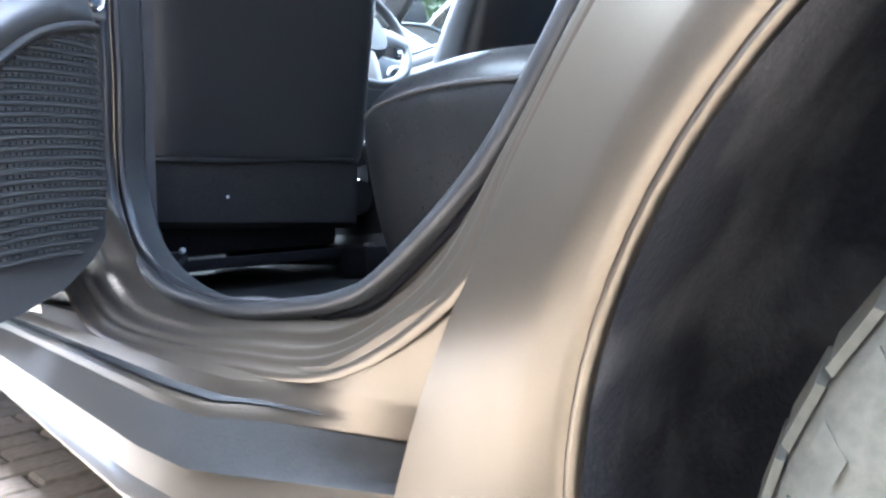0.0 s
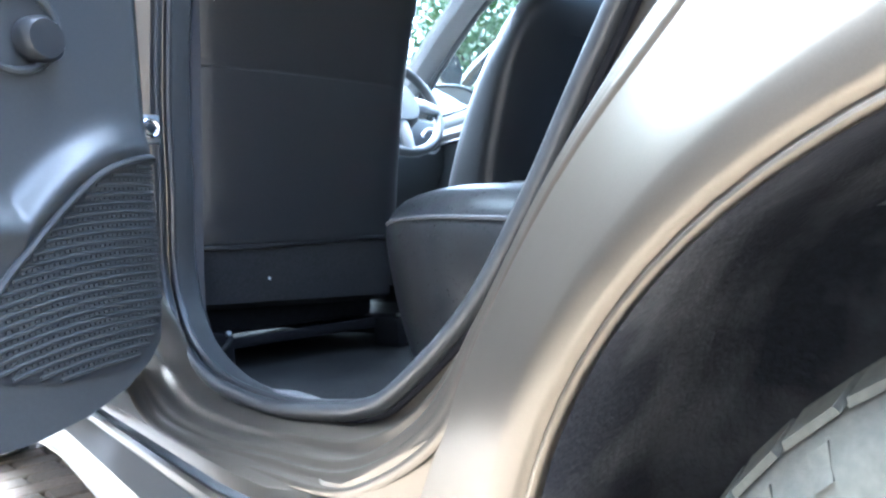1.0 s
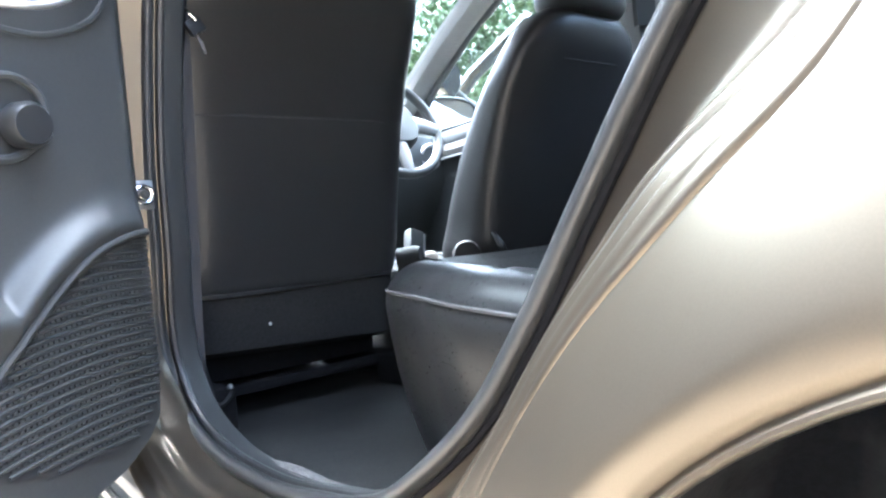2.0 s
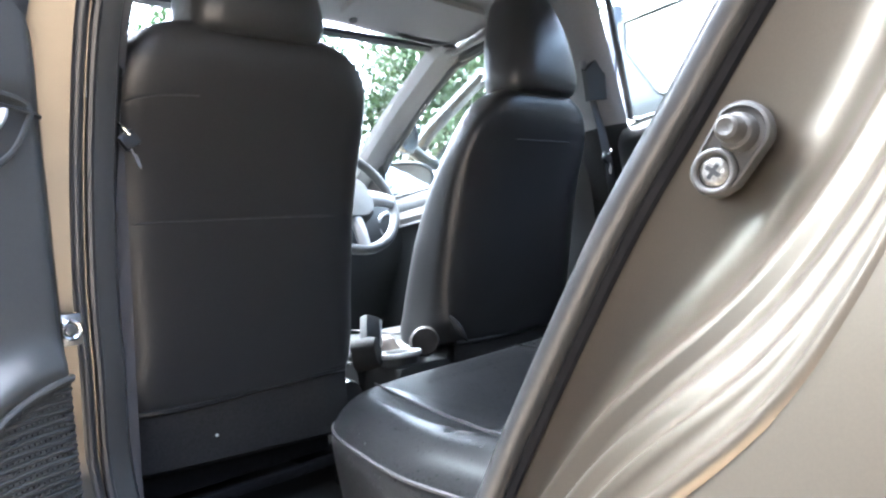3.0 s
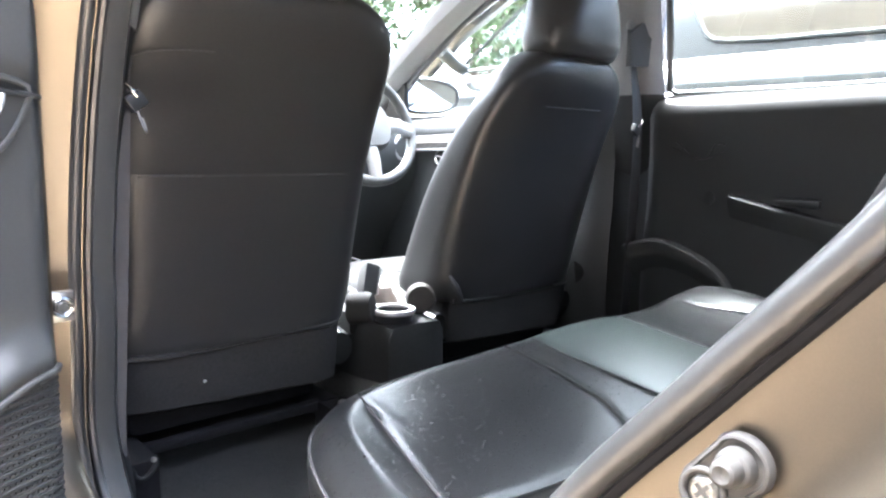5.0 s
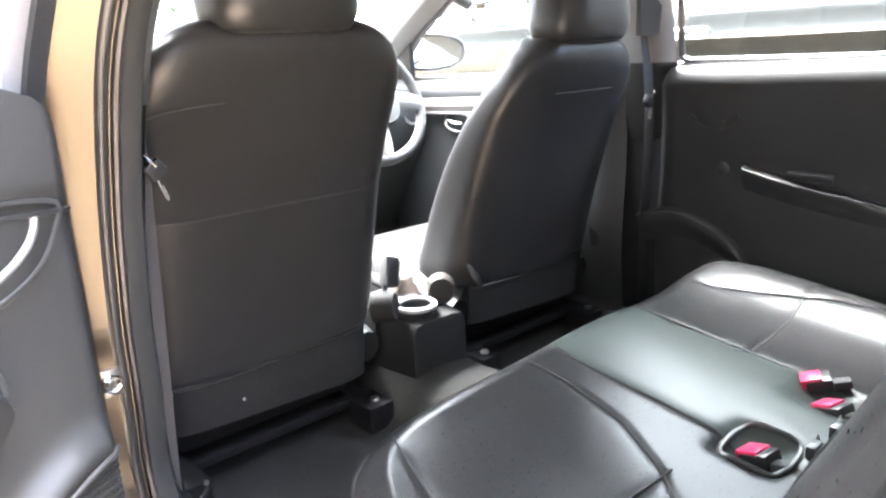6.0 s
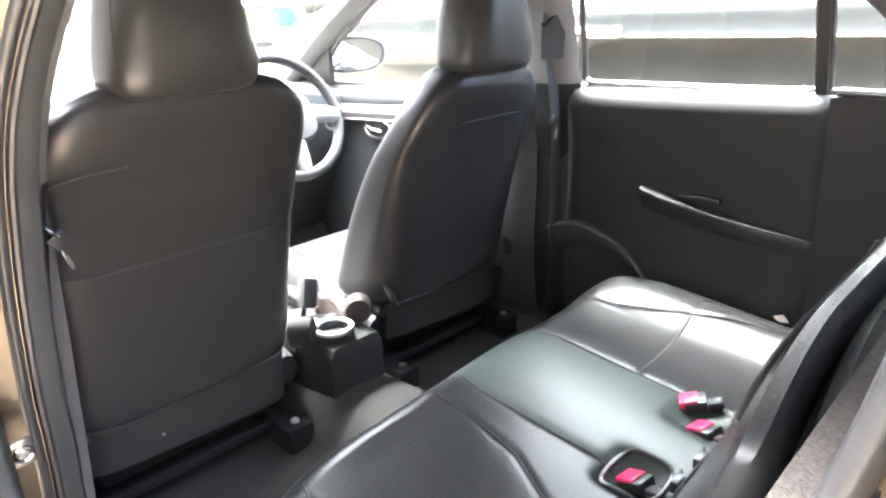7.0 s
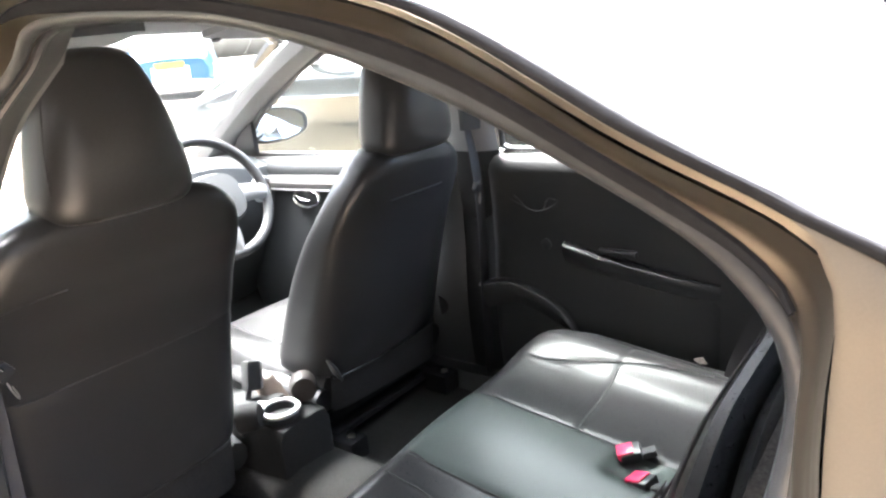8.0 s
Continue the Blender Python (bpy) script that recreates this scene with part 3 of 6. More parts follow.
for x, y in wheel_at:
    sgn = 1 if x > 0 else -1
    wheel = new("wheel")
    wheel.parent = car
    wheel.location = Vector((x, y, HUB)) - car.location
    v, f = tread(x, y, HUB, sgn)
    tyre = mesh_part("tyre", v, f, TYRE, wheel, "dusty grey tyre")
    # raised tread blocks in four rings, the outer ones turned down over the shoulder
    vs, fs = [], []
    for ring, (d0, d1, r0, r1, slant, turn) in enumerate(((0.012, 0.034, 0.2325, 0.2385, 0.10, 0.0), (0.049, 0.074, 0.2395, 0.2405, 0.16, 0.5), (0.090, 0.116, 0.2405, 0.2395, -0.16, 0.2), (0.126, 0.150, 0.238, 0.231, -0.10, 0.7))):
        m = 46 if ring in (0, 3) else 100
        for j in range(m):
            a0 = 2 * math.pi * (j + turn) / m
            a1 = a0 + 2 * math.pi / m * (0.88 if ring in (0, 3) else 0.82)
            k = len(vs)
            for lift in (-0.0005, 0.0030 if ring in (0, 3) else 0.0027):
                g = 0.0 if lift < 0 else 0.0012
                for d, r, sl in ((d0 + g, r0, 0.0), (d1 - g, r1, slant)):
                    for a in (a0 + g * 4 + sl * 0.3, a1 - g * 4 + sl * 0.3):
                        vs.append((x - sgn * d, y + math.cos(a) * (r + lift), HUB + math.sin(a) * (r + lift)))
            fs += [tuple(k + i for i in t) for t in ((4, 5, 7, 6), (0, 1, 5, 4), (1, 3, 7, 5), (3, 2, 6, 7), (2, 0, 4, 6))]
    # flat bars moulded across the upper side wall
    for m, half, r0, r1, skew in ((46, 0.022, 0.2145, 0.2265, 0.02),):
        for j in range(m):
            a = 2 * math.pi * (j + 0.3) / m
            k = len(vs)
            for lift in (0.001, -0.0012):
                for r, sl in ((r0, 0.0), (r1, skew)):
                    d = float(np.interp(r, [0.198, 0.219, 0.2305], [-0.004, 0.002, 0.012]))
                    for q in (a - half + sl, a + half + sl):
                        vs.append((x - sgn * (d + lift), y + math.cos(q) * r, HUB + math.sin(q) * r))
            fs += [tuple(k + i for i in t) for t in ((4, 5, 7, 6), (0, 1, 5, 4), (1, 3, 7, 5), (3, 2, 6, 7), (2, 0, 4, 6))]
    tagged(mesh_part("tread", vs, fs, TYRE, tyre, smooth=False), kind="stuff")
    v, f = loft([[(x - sgn * d, y + math.cos(q) * r, HUB + math.sin(q) * r) for d, r in ((0.004, 0.172), (0.012, 0.165), (0.03, 0.15), (0.028, 0.06), (0.012, 0.05), (0.010, 0.001))]
                 for q in np.linspace(0, 2 * math.pi, 49)[:-1]], wrap=True)
    mesh_part("rim", v, f, SILVER, wheel)
    for k in range(7):
        q = 2 * math.pi * k / 7
        v, f = tube([(x + sgn * 0.002 - sgn * 0.006, y + math.cos(q) * r, HUB + math.sin(q) * r) for r in (0.04, 0.09, 0.155)], [0.018, 0.013, 0.017], 8, flat=0.8)
        mesh_part("spoke", v, f, SILVER, wheel)
    # liner above and round the tyre
    rows = []
    for q in np.linspace(-0.25, math.pi + 0.25, 60):
        lump = 0.0025 * math.sin(9 * q) + 0.0015 * math.sin(23 * q)
        rows.append([(sgn * d, (y + 0.007 if y < 0 else y) + math.cos(q) * (rr + lump * (d < 0.77)), WC[1] + math.sin(q) * (rr + lump * (d < 0.77))) for d, rr in
                     ((0.8045, 0.2837), (0.795, 0.2845), (0.77, 0.287), (0.75, 0.291), (0.69, 0.297), (0.64, 0.296), (0.60, 0.285), (0.58, 0.262), (0.572, 0.22), (0.57, 0.10), (0.57, 0.004))])
    v, f = loft(rows)
    mesh_part("wheel_liner", v, f, LINER, car, "black felt wheel arch liner with pale dust")

# courtesy-light switch on the jamb
JN, JU = Vector((-0.99, -0.05, 0.10)).normalized(), Vector((0.05, -0.66, 0.75)).normalized()
JV = JN.cross(JU)
JS = Vector((-0.6525, 0.074, 0.732))
switch = thing("door_switch", JS, "grey rubber door-light switch with a cross-head screw on the jamb", "door switch")


def stadium(c, u, v2, r, length, n, lift, k):
    """Rounded plate outline: a circle at c and one length further along u."""
    out = []
    for j in range(n):
        q = 2 * math.pi * j / n
        big = 1.22 if math.cos(q) > 0 else 1.0
        o = u * (math.cos(q) * r * k * big) + v2 * (math.sin(q) * r * k * (1.0 + 0.11 * (1 + math.tanh(6 * math.cos(q)))))
        out.append(c + o + (u * length if math.cos(q) > 0 else Vector((0, 0, 0))) + lift)
    return out


rows = [stadium(JS, JU, JV, 0.0122, 0.0215, 40, JN * h, k) for h, k in ((0, 1.04), (0.003, 1.04), (0.0055, 0.96), (0.006, 0.86), (0.0045, 0.80), (0.004, 0.02))]
v, f = loft(rows, ring=True)
SWITCH_GREY = material("grey_rubber", (0.045, 0.0435, 0.041), 0.58, 0, 0.12, 120, 0.15, 500, spec=0.3)
mesh_part("base_plate", v, f, SWITCH_GREY, switch)
v, f = torus(JS + JN * 0.0052, JN, 0.0100, 0.0018, 36, 10)
mesh_part("ring", v, f, SWITCH_GREY, switch)
v, f = disc(JS + JN * 0.003, JN, 0.0072, 0.0034, 28, 0.45)
screw = mesh_part("screw", v, f, material("worn_screw", (0.26, 0.255, 0.24), 0.38, 1.0, 0.35, 500, 0.5, 500), switch, "chrome cross-head screw")
for d in (JU, JV):
    v, f = slab([JS + JN * 0.0067 + d * a + JN.cross(d) * b for a, b in ((-0.0042, -0.0011), (0.0042, -0.0011), (0.0042, 0.0011), (-0.0042, 0.0011))], JN * -0.002)
    mesh_part("slot", v, f, SMOOTH_PLASTIC, screw)
rows = []
for h, r in ((0.003, 0.0096), (0.009, 0.0090), (0.0112, 0.0084), (0.0120, 0.0072), (0.0122, 0.0066), (0.0185, 0.0064), (0.0212, 0.0056), (0.0222, 0.0040), (0.0218, 0.0030), (0.0214, 0.0002)):
    rows.append([JS + JU * 0.0215 + JN * h + (JU * math.cos(q) + JV * math.sin(q)) * r for q in [2 * math.pi * j / 24 for j in range(24)]])
v, f = loft(rows, ring=True)
mesh_part("plunger", v, f, SWITCH_GREY, switch)

# striker pin higher on the rear jamb and the latch striker on the middle pillar
PIN = Vector((-0.648, -0.024, 0.806))
pin = thing("door_striker", PIN, "white plastic-capped striker pin on the rear jamb", "striker")
PA = Vector((-0.0470, 0.0108, 0.0118))
v, f = tube([PIN + PA * k for k in (-0.25, 0.0, 0.5, 0.93, 0.965, 0.985, 0.997, 1.0)], [0.0058, 0.0052, 0.0049, 0.0046, 0.0042, 0.0034, 0.0020, 0.0004], 18)
mesh_part("pin", v, f, material("white_cap", (0.62, 0.60, 0.57), 0.35, 0, 0.08, 200), pin)
ST = Vector((-0.737, 0.866, 0.690))
striker = thing("latch_striker", ST, "bright steel latch striker on the bronze middle pillar", "striker")
part("plate", rbox(ST.x - 0.004, ST.x + 0.022, ST.y - 0.006, ST.y + 0.002, ST.z - 0.019, ST.z + 0.019, 0.002), STEEL, striker)
v, f = torus(ST + Vector((0.008, -0.009, 0)), (0, 1, 0.1), 0.011, 0.003, 24, 8)
mesh_part("collar", v, f, CHROME, striker)
v, f = disc(ST + Vector((0.008, -0.004, 0)), (0, -1, 0), 0.0075, 0.009, 16, 0.3)
mesh_part("bolt", v, f, CHROME, striker)
v, f = tube([ST + Vector((-0.014, -0.002, 0.014)), ST + Vector((-0.022, -0.006, 0.008)), ST + Vector((-0.024, -0.007, -0.004)), ST + Vector((-0.012, -0.003, -0.012))], 0.003, 8)
mesh_part("loop", v, f, CHROME, striker)

# ---- cabin shell ----
def wx(z):
    """Where the side glass lies at height z."""
    return 0.695 - 0.22 * (z - 1.03)



cabin = thing("cabin_lining", (0, 1.1, 0.28), "dark carpeted car cabin with grey roof lining and black trims", "car interior")
# floor with a raised tunnel
FLOOR_Z = 0.31
rows = []
for y in np.linspace(0.36, 2.1, 40):
    row = []
    for x in np.linspace(-0.70, 0.70, 45):
        t = math.exp(-(abs(x) / 0.13) ** 4) * 0.10
        z = FLOOR_Z + t + 0.035 * max(0, (abs(x) - 0.60) / 0.1) ** 2 + 0.003 * math.sin(31 * x + 3 * y) * math.sin(19 * y)
        if y > 1.75:
            z += (y - 1.75) ** 2 * 1.6
        row.append((x, y, z))
    rows.append(row)
v, f = loft(rows)
mesh_part("floor_carpet", v, f, CARPET, cabin, "dark grey loop carpet")
v, f = loft([[(-0.672, y, FLOOR_Z + 0.015), (-0.662, y, FLOOR_Z + 0.036), (-0.648, y, FLOOR_Z + 0.036 + 0.002 * math.sin(40 * y)), (-0.630, y, FLOOR_Z + 0.010)] for y in np.linspace(0.42, 0.88, 20)])
mesh_part("carpet_edge", v, f, material("worn_carpet_edge", (0.10, 0.098, 0.096), 0.95, 0, 0.4, 300, 0.9, 400, spec=0.1), cabin, "worn pale edge of the carpet at the sill")
v, f = loft(roof_rows(np.linspace(1.42, 0.0, 30), -0.575, 0.575, 0.045, 21))
mesh_part("roof_lining", v, f, HEADLINER, cabin, "grey fabric roof lining")
v, f = loft([[(s * (0.575 - 0.02 * k), y, roof_z(y) - 0.045 - 0.03 * k) for k in (0, 0.5, 1.0, 1.6)] for s in (1,) for y in np.linspace(1.40, 0.0, 24)])
mesh_part("lining_edge", v, f, HEADLINER, cabin)
# bulkhead, parcel shelf
v, f = loft([[(x, y, 1.0 + 0.01 * math.cos(3 * x)) for x in np.linspace(-0.63, 0.63, 12)] for y in (-0.034, -0.1, -0.3, -0.52)])
mesh_part("parcel_shelf", v, f, FELT, cabin, "brown felt parcel shelf behind the rear seat")
v, f = loft([[(x, 2.10 - 0.1 * k, 0.35 + 0.6 * k) for x in (-0.7, 0, 0.7)] for k in (0, 1)])
mesh_part("footwell", v, f, CARPET, cabin)
v, f = loft([[(x, 0.05 - 0.12 * k, 0.3 + 0.7 * k) for x in (-0.55, 0, 0.55)] for k in (0, 1)])
mesh_part("rear_bulkhead", v, f, LINER, cabin)

# left rear quarter trim inside the seal
rq = [p for p in SEAL if p[1] < 0.30 and 0.50 < p[2] < 1.20]
rows = [[(p[0] + 0.030, p[1] - 0.004, p[2]) for p in rq], [(p[0] + 0.045, p[1] - 0.015, p[2] + 0.0) for p in rq], [(p[0] + 0.055, p[1] - 0.05, p[2]) for p in rq], [(p[0] + 0.06, p[1] - 0.13, p[2]) for p in rq],
        [(p[0] + 0.055, p[1] - 0.30, p[2]) for p in rq]]
v, f = loft(rows)
mesh_part("quarter_trim", v, f, PLASTIC, cabin)
# right quarter trim
v, f = loft([[(0.655 - 0.10 * max(0, z - 1.0), y, z) for z in np.linspace(0.40, 1.032, 12)] for y in np.linspace(-0.5, 0.30, 14)])
mesh_part("quarter_trim", v, f, PLASTIC, cabin)
rows = []
for y in np.linspace(-0.5, 0.32, 16):
    low = float(np.interp(y, [-0.5, -0.02, 0.0, 0.16, 0.306], [1.03, 1.03, 1.045, 1.165, 1.250]))
    high = max(low + 0.01, roof_z(y) - 0.05)
    rows.append([(wx(z) - 0.012 - 0.03 * math.sin(math.pi * k), y, z) for k, z in zip(np.linspace(0, 1, 7), np.linspace(low, high, 7))])
v, f = loft(rows)
mesh_part("rear_pillar_trim", v, f, GREY_TRIM, cabin)

# middle pillars: black below, grey above
front_edge = [p for p in SEAL if p[1] > 0.60 and 0.36 < p[2] < 1.375]
front_edge.sort(key=lambda p: p[2])


def pillar_row(z, side):
    y = float(np.interp(z, [p[2] for p in front_edge], [p[1] for p in front_edge]))
    x = float(np.interp(z, [p[2] for p in front_edge], [p[0] for p in front_edge]))
    if z < 0.5:
        y = max(y, 0.895)
    if side == 1:
        x, y = -(wx(z) - 0.012), 0.905 - 0.01 * (z - 1.03)
        return [(-x - a, y + b, z) for a, b in ((0.0, -0.004), (0.012, 0.004), (0.024, 0.018), (0.034, 0.040), (0.038, 0.075), (0.034, 0.13), (0.012, 0.158), (0.0, 0.160))]
    return [(side * -(x + a), y + b, z) for a, b in ((0.020, 0.006), (0.036, 0.016), (0.050, 0.030), (0.068, 0.060), (0.074, 0.10), (0.066, 0.19), (0.03, 0.20))]


for side in (-1, 1):
    v, f = loft([pillar_row(z, side) for z in np.linspace(0.36, 1.04, 24)])
    mesh_part("pillar_trim_lower", v, f, DARK_MATTE, cabin)
    v, f = loft([[(p[0] - side * 0.003, p[1] - 0.001, p[2]) for p in pillar_row(z, side)] for z in np.linspace(1.035, 1.38, 14)])
    mesh_part("pillar_trim_upper", v, f, GREY_TRIM, cabin, "grey upper pillar trim")

# inner side panels behind the door trims
for side, y0 in ((1, -0.3), (-1, 0.985)):
    v, f = loft([[(side * 0.690, y, z) for z in (0.24, 0.6, 0.95, 1.0)] for y in np.linspace(y0, 2.15, 8)])
    mesh_part("inner_side_panel", v, f, SMOOTH_PLASTIC, cabin)
    v, f = loft([[(side * 0.705, y, FLOOR_Z - 0.02), (side * 0.66, y, FLOOR_Z + 0.06), (side * 0.62, y, FLOOR_Z + 0.055), (side * 0.60, y, FLOOR_Z - 0.01)] for y in np.linspace(max(y0, 0.2), 2.1, 8)])
    mesh_part("sill_trim", v, f, PLASTIC, cabin)
# front pillars, windscreen surround
for side in (-1, 1):
    base, top = Vector((side * 0.66, 2.20, 1.0)), Vector((side * 0.565, 1.425, 1.398))
    rows = []
    for k in np.linspace(-0.1, 1.03, 12):
        c = base.lerp(top, k)
        c.z += 0.03 * math.sin(math.pi * k)
        rows.append([c + Vector((side * a, b, d)) for a, b, d in ((0.055, -0.045, -0.012), (0.030, -0.052, -0.030), (0.000, -0.040, -0.038), (-0.028, -0.010, -0.030), (-0.036, 0.030, -0.004), (0.0, 0.04, 0.02), (0.05, 0.0, 0.03))])
    v, f = loft(rows, ring=True, cap=True)
    mesh_part("front_pillar_trim", v, f, GREY_TRIM, cabin, "pale grey front pillar trim")
    v, f = tube([base.lerp(top, k) + Vector((side * 0.052, -0.05, -0.005 + 0.03 * math.sin(math.pi * k))) for k in np.linspace(-0.05, 1.0, 10)] +
                [(side * 0.60, y, roof_z(y) - 0.078) for y in np.linspace(1.38, 1.05, 8)], 0.017, 8)
    mesh_part("front_door_seal", v, f, RUBBER, cabin)
v, f = loft([[(x, 1.425 - 0.05 * k + 0.055 * (1 - (x / 0.56) ** 2), 1.397 - 0.022 * k + 0.022 * (1 - (x / 0.56) ** 2)) for x in np.linspace(-0.56, 0.56, 21)] for k in (-0.4, 0.2, 0.6, 1.2)])
mesh_part("windscreen_header", v, f, HEADLINER, cabin)
v, f = loft([[(x, 1.44 + 0.055 * (1 - (x / 0.56) ** 2) - a, 1.394 + 0.02 * (1 - (x / 0.56) ** 2) + b) for x in np.linspace(-0.56, 0.56, 21)] for a, b in ((0, 0.01), (-0.018, -0.005), (-0.012, -0.012), (0.01, -0.006))], wrap=True)
mesh_part("windscreen_band", v, f, SMOOTH_PLASTIC, cabin)

# sun visors
for side in (-1, 1):
    visor = thing("sun_visor", (side * 0.31, 1.31, 1.40), "grey sun visor folded up against the roof lining", "sun visor", "sun visors")
    out = []
    for sx, sy in ((-1, -1), (1, -1), (1, 1), (-1, 1)):
        for q in np.linspace(0, math.pi / 2, 6):
            ang = {(-1, -1): math.pi, (1, -1): 1.5 * math.pi, (1, 1): 0, (-1, 1): 0.5 * math.pi}[(sx, sy)] + q
            out.append((side * 0.31 + sx * 0.17 + 0.03 * math.cos(ang), 1.265 + sy * 0.055 + 0.03 * math.sin(ang)))
    vz = lambda x, y: roof_z(y) - 0.050 + 0.022 * (1 - (x / 0.59) ** 2)
    rows = [[(x, y, vz(x, y) - dz) for x, y in out] for dz in (0, 0.016)]
    v, f = loft(rows, ring=True, cap=True)
    mesh_part("panel", v, f, HEADLINER, visor)
    v, f = tube([(side * 0.31 + a, 1.352, vz(side * 0.31 + a, 1.35) - 0.004) for a in np.linspace(-0.17, 0.17, 6)], 0.006, 8)
    mesh_part("rod", v, f, GREY_TRIM, visor)
    v, f = disc((side * 0.31 - side * 0.15, 1.348, vz(side * 0.16, 1.345) - 0.010), (0, -0.3, -1), 0.012, 0.012)
    mesh_part("clip", v, f, SMOOTH_PLASTIC, visor)

# grab handles over the right doors
for yy in (1.30,):
    grab = thing("grab_handle", (0.55, yy, 1.36), "grey grab handle over the driver door", "grab handle", "grab handles")
    pts = [(0.560, yy - 0.10, 1.392), (0.548, yy - 0.095, 1.370), (0.536, yy - 0.06, 1.355), (0.532, yy, 1.352), (0.536, yy + 0.06, 1.352), (0.548, yy + 0.095, 1.365), (0.562, yy + 0.10, 1.385)]
    v, f = tube(spline(pts, 24), 0.010, 10, flat=0.7)
    mesh_part("bar", v, f, HEADLINER, grab)
    for s in (-0.1, 0.1):
        part("mount", rbox(0.548, 0.578, yy + s - 0.018, yy + s + 0.018, 1.370, 1.400, 0.006), HEADLINER, grab)

# ---- right-hand doors, seen from inside ----
TRIM = [(0.700, 1.030), (0.690, 1.034), (0.668, 1.026), (0.654, 1.008), (0.650, 0.985), (0.655, 0.955), (0.660, 0.90), (0.661, 0.82), (0.660, 0.76), (0.655, 0.70), (0.650, 0.62),
        (0.648, 0.52), (0.655, 0.42), (0.665, 0.345)]


def door_trim(y0, y1, parent, lift=0.0):
    rows = []
    for y in np.linspace(y0, y1, 26):
        e = min(1.0, (y - y0) / 0.03, (y1 - y) / 0.03)
        b = belt(y) - 1.03 + lift
        rows.append([(x + 0.02 * (1 - math.sqrt(max(0, e))), y, z + (b if z > 0.9 else b * (z - 0.35) / 0.55)) for x, z in TRIM])
    return loft(rows)


rd = thing("right_rear_door", (0.66, 0.62, 0.35), "closed right rear door with black moulded trim and clear window", "car door")
v, f = door_trim(0.285, 0.935, rd)
mesh_part("door_trim", v, f, PLASTIC, rd)
# armrest with pull pocket
rows = []
for y in np.linspace(0.30, 0.70, 20):
    t = (y - 0.30) / 0.40
    zc = 0.716 + 0.070 * t ** 1.3
    w = 0.016 * math.sin(math.pi * min(1, (0.06 + 0.94 * (1 - t)) ** 0.5)) + 0.006
    rows.append([(0.664, y, zc + 0.014), (0.657 - w * 0.6, y, zc + 0.012), (0.657 - w, y, zc + 0.005), (0.657 - w, y, zc - 0.012), (0.658 - w * 0.6, y, zc - 0.026), (0.662, y, zc - 0.050)])
v, f = loft(rows)
arm = mesh_part("armrest", v, f, PLASTIC, rd)
v, f = tube(spline([(0.655, 0.695, 0.800), (0.648, 0.66, 0.786), (0.637, 0.55, 0.762), (0.636, 0.42, 0.742), (0.644, 0.32, 0.732)], 24), 0.0018, 8)
mesh_part("armrest_edge", v, f, SMOOTH_PLASTIC, arm)
part("switch_panel", rbox(0.640, 0.660, 0.50, 0.60, 0.776, 0.794, 0.006), SMOOTH_PLASTIC, arm)
# inner handle recess
v, f = loft([[(0.6615 - d, y + (0.79 - y) * k, z + (0.906 - z) * k) for y, z in spline([(0.872, 0.916), (0.815, 0.944), (0.760, 0.938), (0.715, 0.912), (0.752, 0.882), (0.800, 0.878)], 40, closed=True)]
             for d, k in ((-0.004, -0.03), (0.003, 0.0), (0.001, 0.08), (-0.010, 0.30), (-0.012, 0.98))], ring=True)
hd = mesh_part("door_handle", v, f, PLASTIC, rd)
v, f = tube(spline([(0.655, 0.845, 0.916), (0.650, 0.830, 0.907), (0.648, 0.803, 0.884), (0.648, 0.774, 0.878), (0.649, 0.755, 0.885), (0.650, 0.748, 0.905), (0.652, 0.738, 0.914), (0.656, 0.722, 0.910)], 24), 0.0022, 8)
mesh_part("lever", v, f, SMOOTH_PLASTIC, hd)
v, f = disc((0.662, 0.757, 0.785), (-1, 0, 0), 0.016, 0.006, 24, 0.4)
mesh_part("window_crank_boss", v, f, PLASTIC, rd)
# bottle pocket low at the front
rows = []
for k, (y, z) in enumerate(spline([(0.97, 0.645), (0.88, 0.668), (0.79, 0.650), (0.70, 0.602), (0.655, 0.53)], 22)):
    rows.append([(0.660, y, z + 0.008), (0.642, y + 0.003, z + 0.007), (0.630, y + 0.002, z + 0.001), (0.627, y - 0.004, z - 0.014), (0.632, y - 0.010, z - 0.035), (0.653, y - 0.016, z - 0.07)])
v, f = loft(rows)
mesh_part("door_pocket", v, f, PLASTIC, rd)

fdoor = thing("right_front_door", (0.66, 1.5, 0.35), "closed right front door with black trim, silver insert and clear window", "car door")
v, f = door_trim(1.04, 2.05, fdoor, -0.012)
mesh_part("door_trim", v, f, PLASTIC, fdoor)
rows = []
for y in np.linspace(1.10, 1.95, 20):
    b = belt(y) - 1.03
    rows.append([(0.655, y, 0.972 + b), (0.640, y, 0.968 + b), (0.632, y, 0.945 + b), (0.640, y, 0.925 + b), (0.657, y, 0.920 + b)])
v, f = loft(rows)
mesh_part("insert", v, f, material("grey_insert", (0.20, 0.19, 0.18), 0.45, 0.1, 0.06, 80), fdoor, "satin grey insert strip")
v, f = tube([(0.640, y, 0.922 + belt(y) - 1.03) for y in np.linspace(1.10, 1.95, 12)], 0.004, 8)
mesh_part("insert_edge", v, f, SILVER, fdoor)
v, f = torus((0.648, 1.665, 0.862), (1, 0, -0.1), 0.062, 0.006, 40, 8, squash=0.52, along=(0, 1, 0))
hb = mesh_part("door_handle", v, f, CHROME, fdoor, "chrome oval surround of the inner handle")
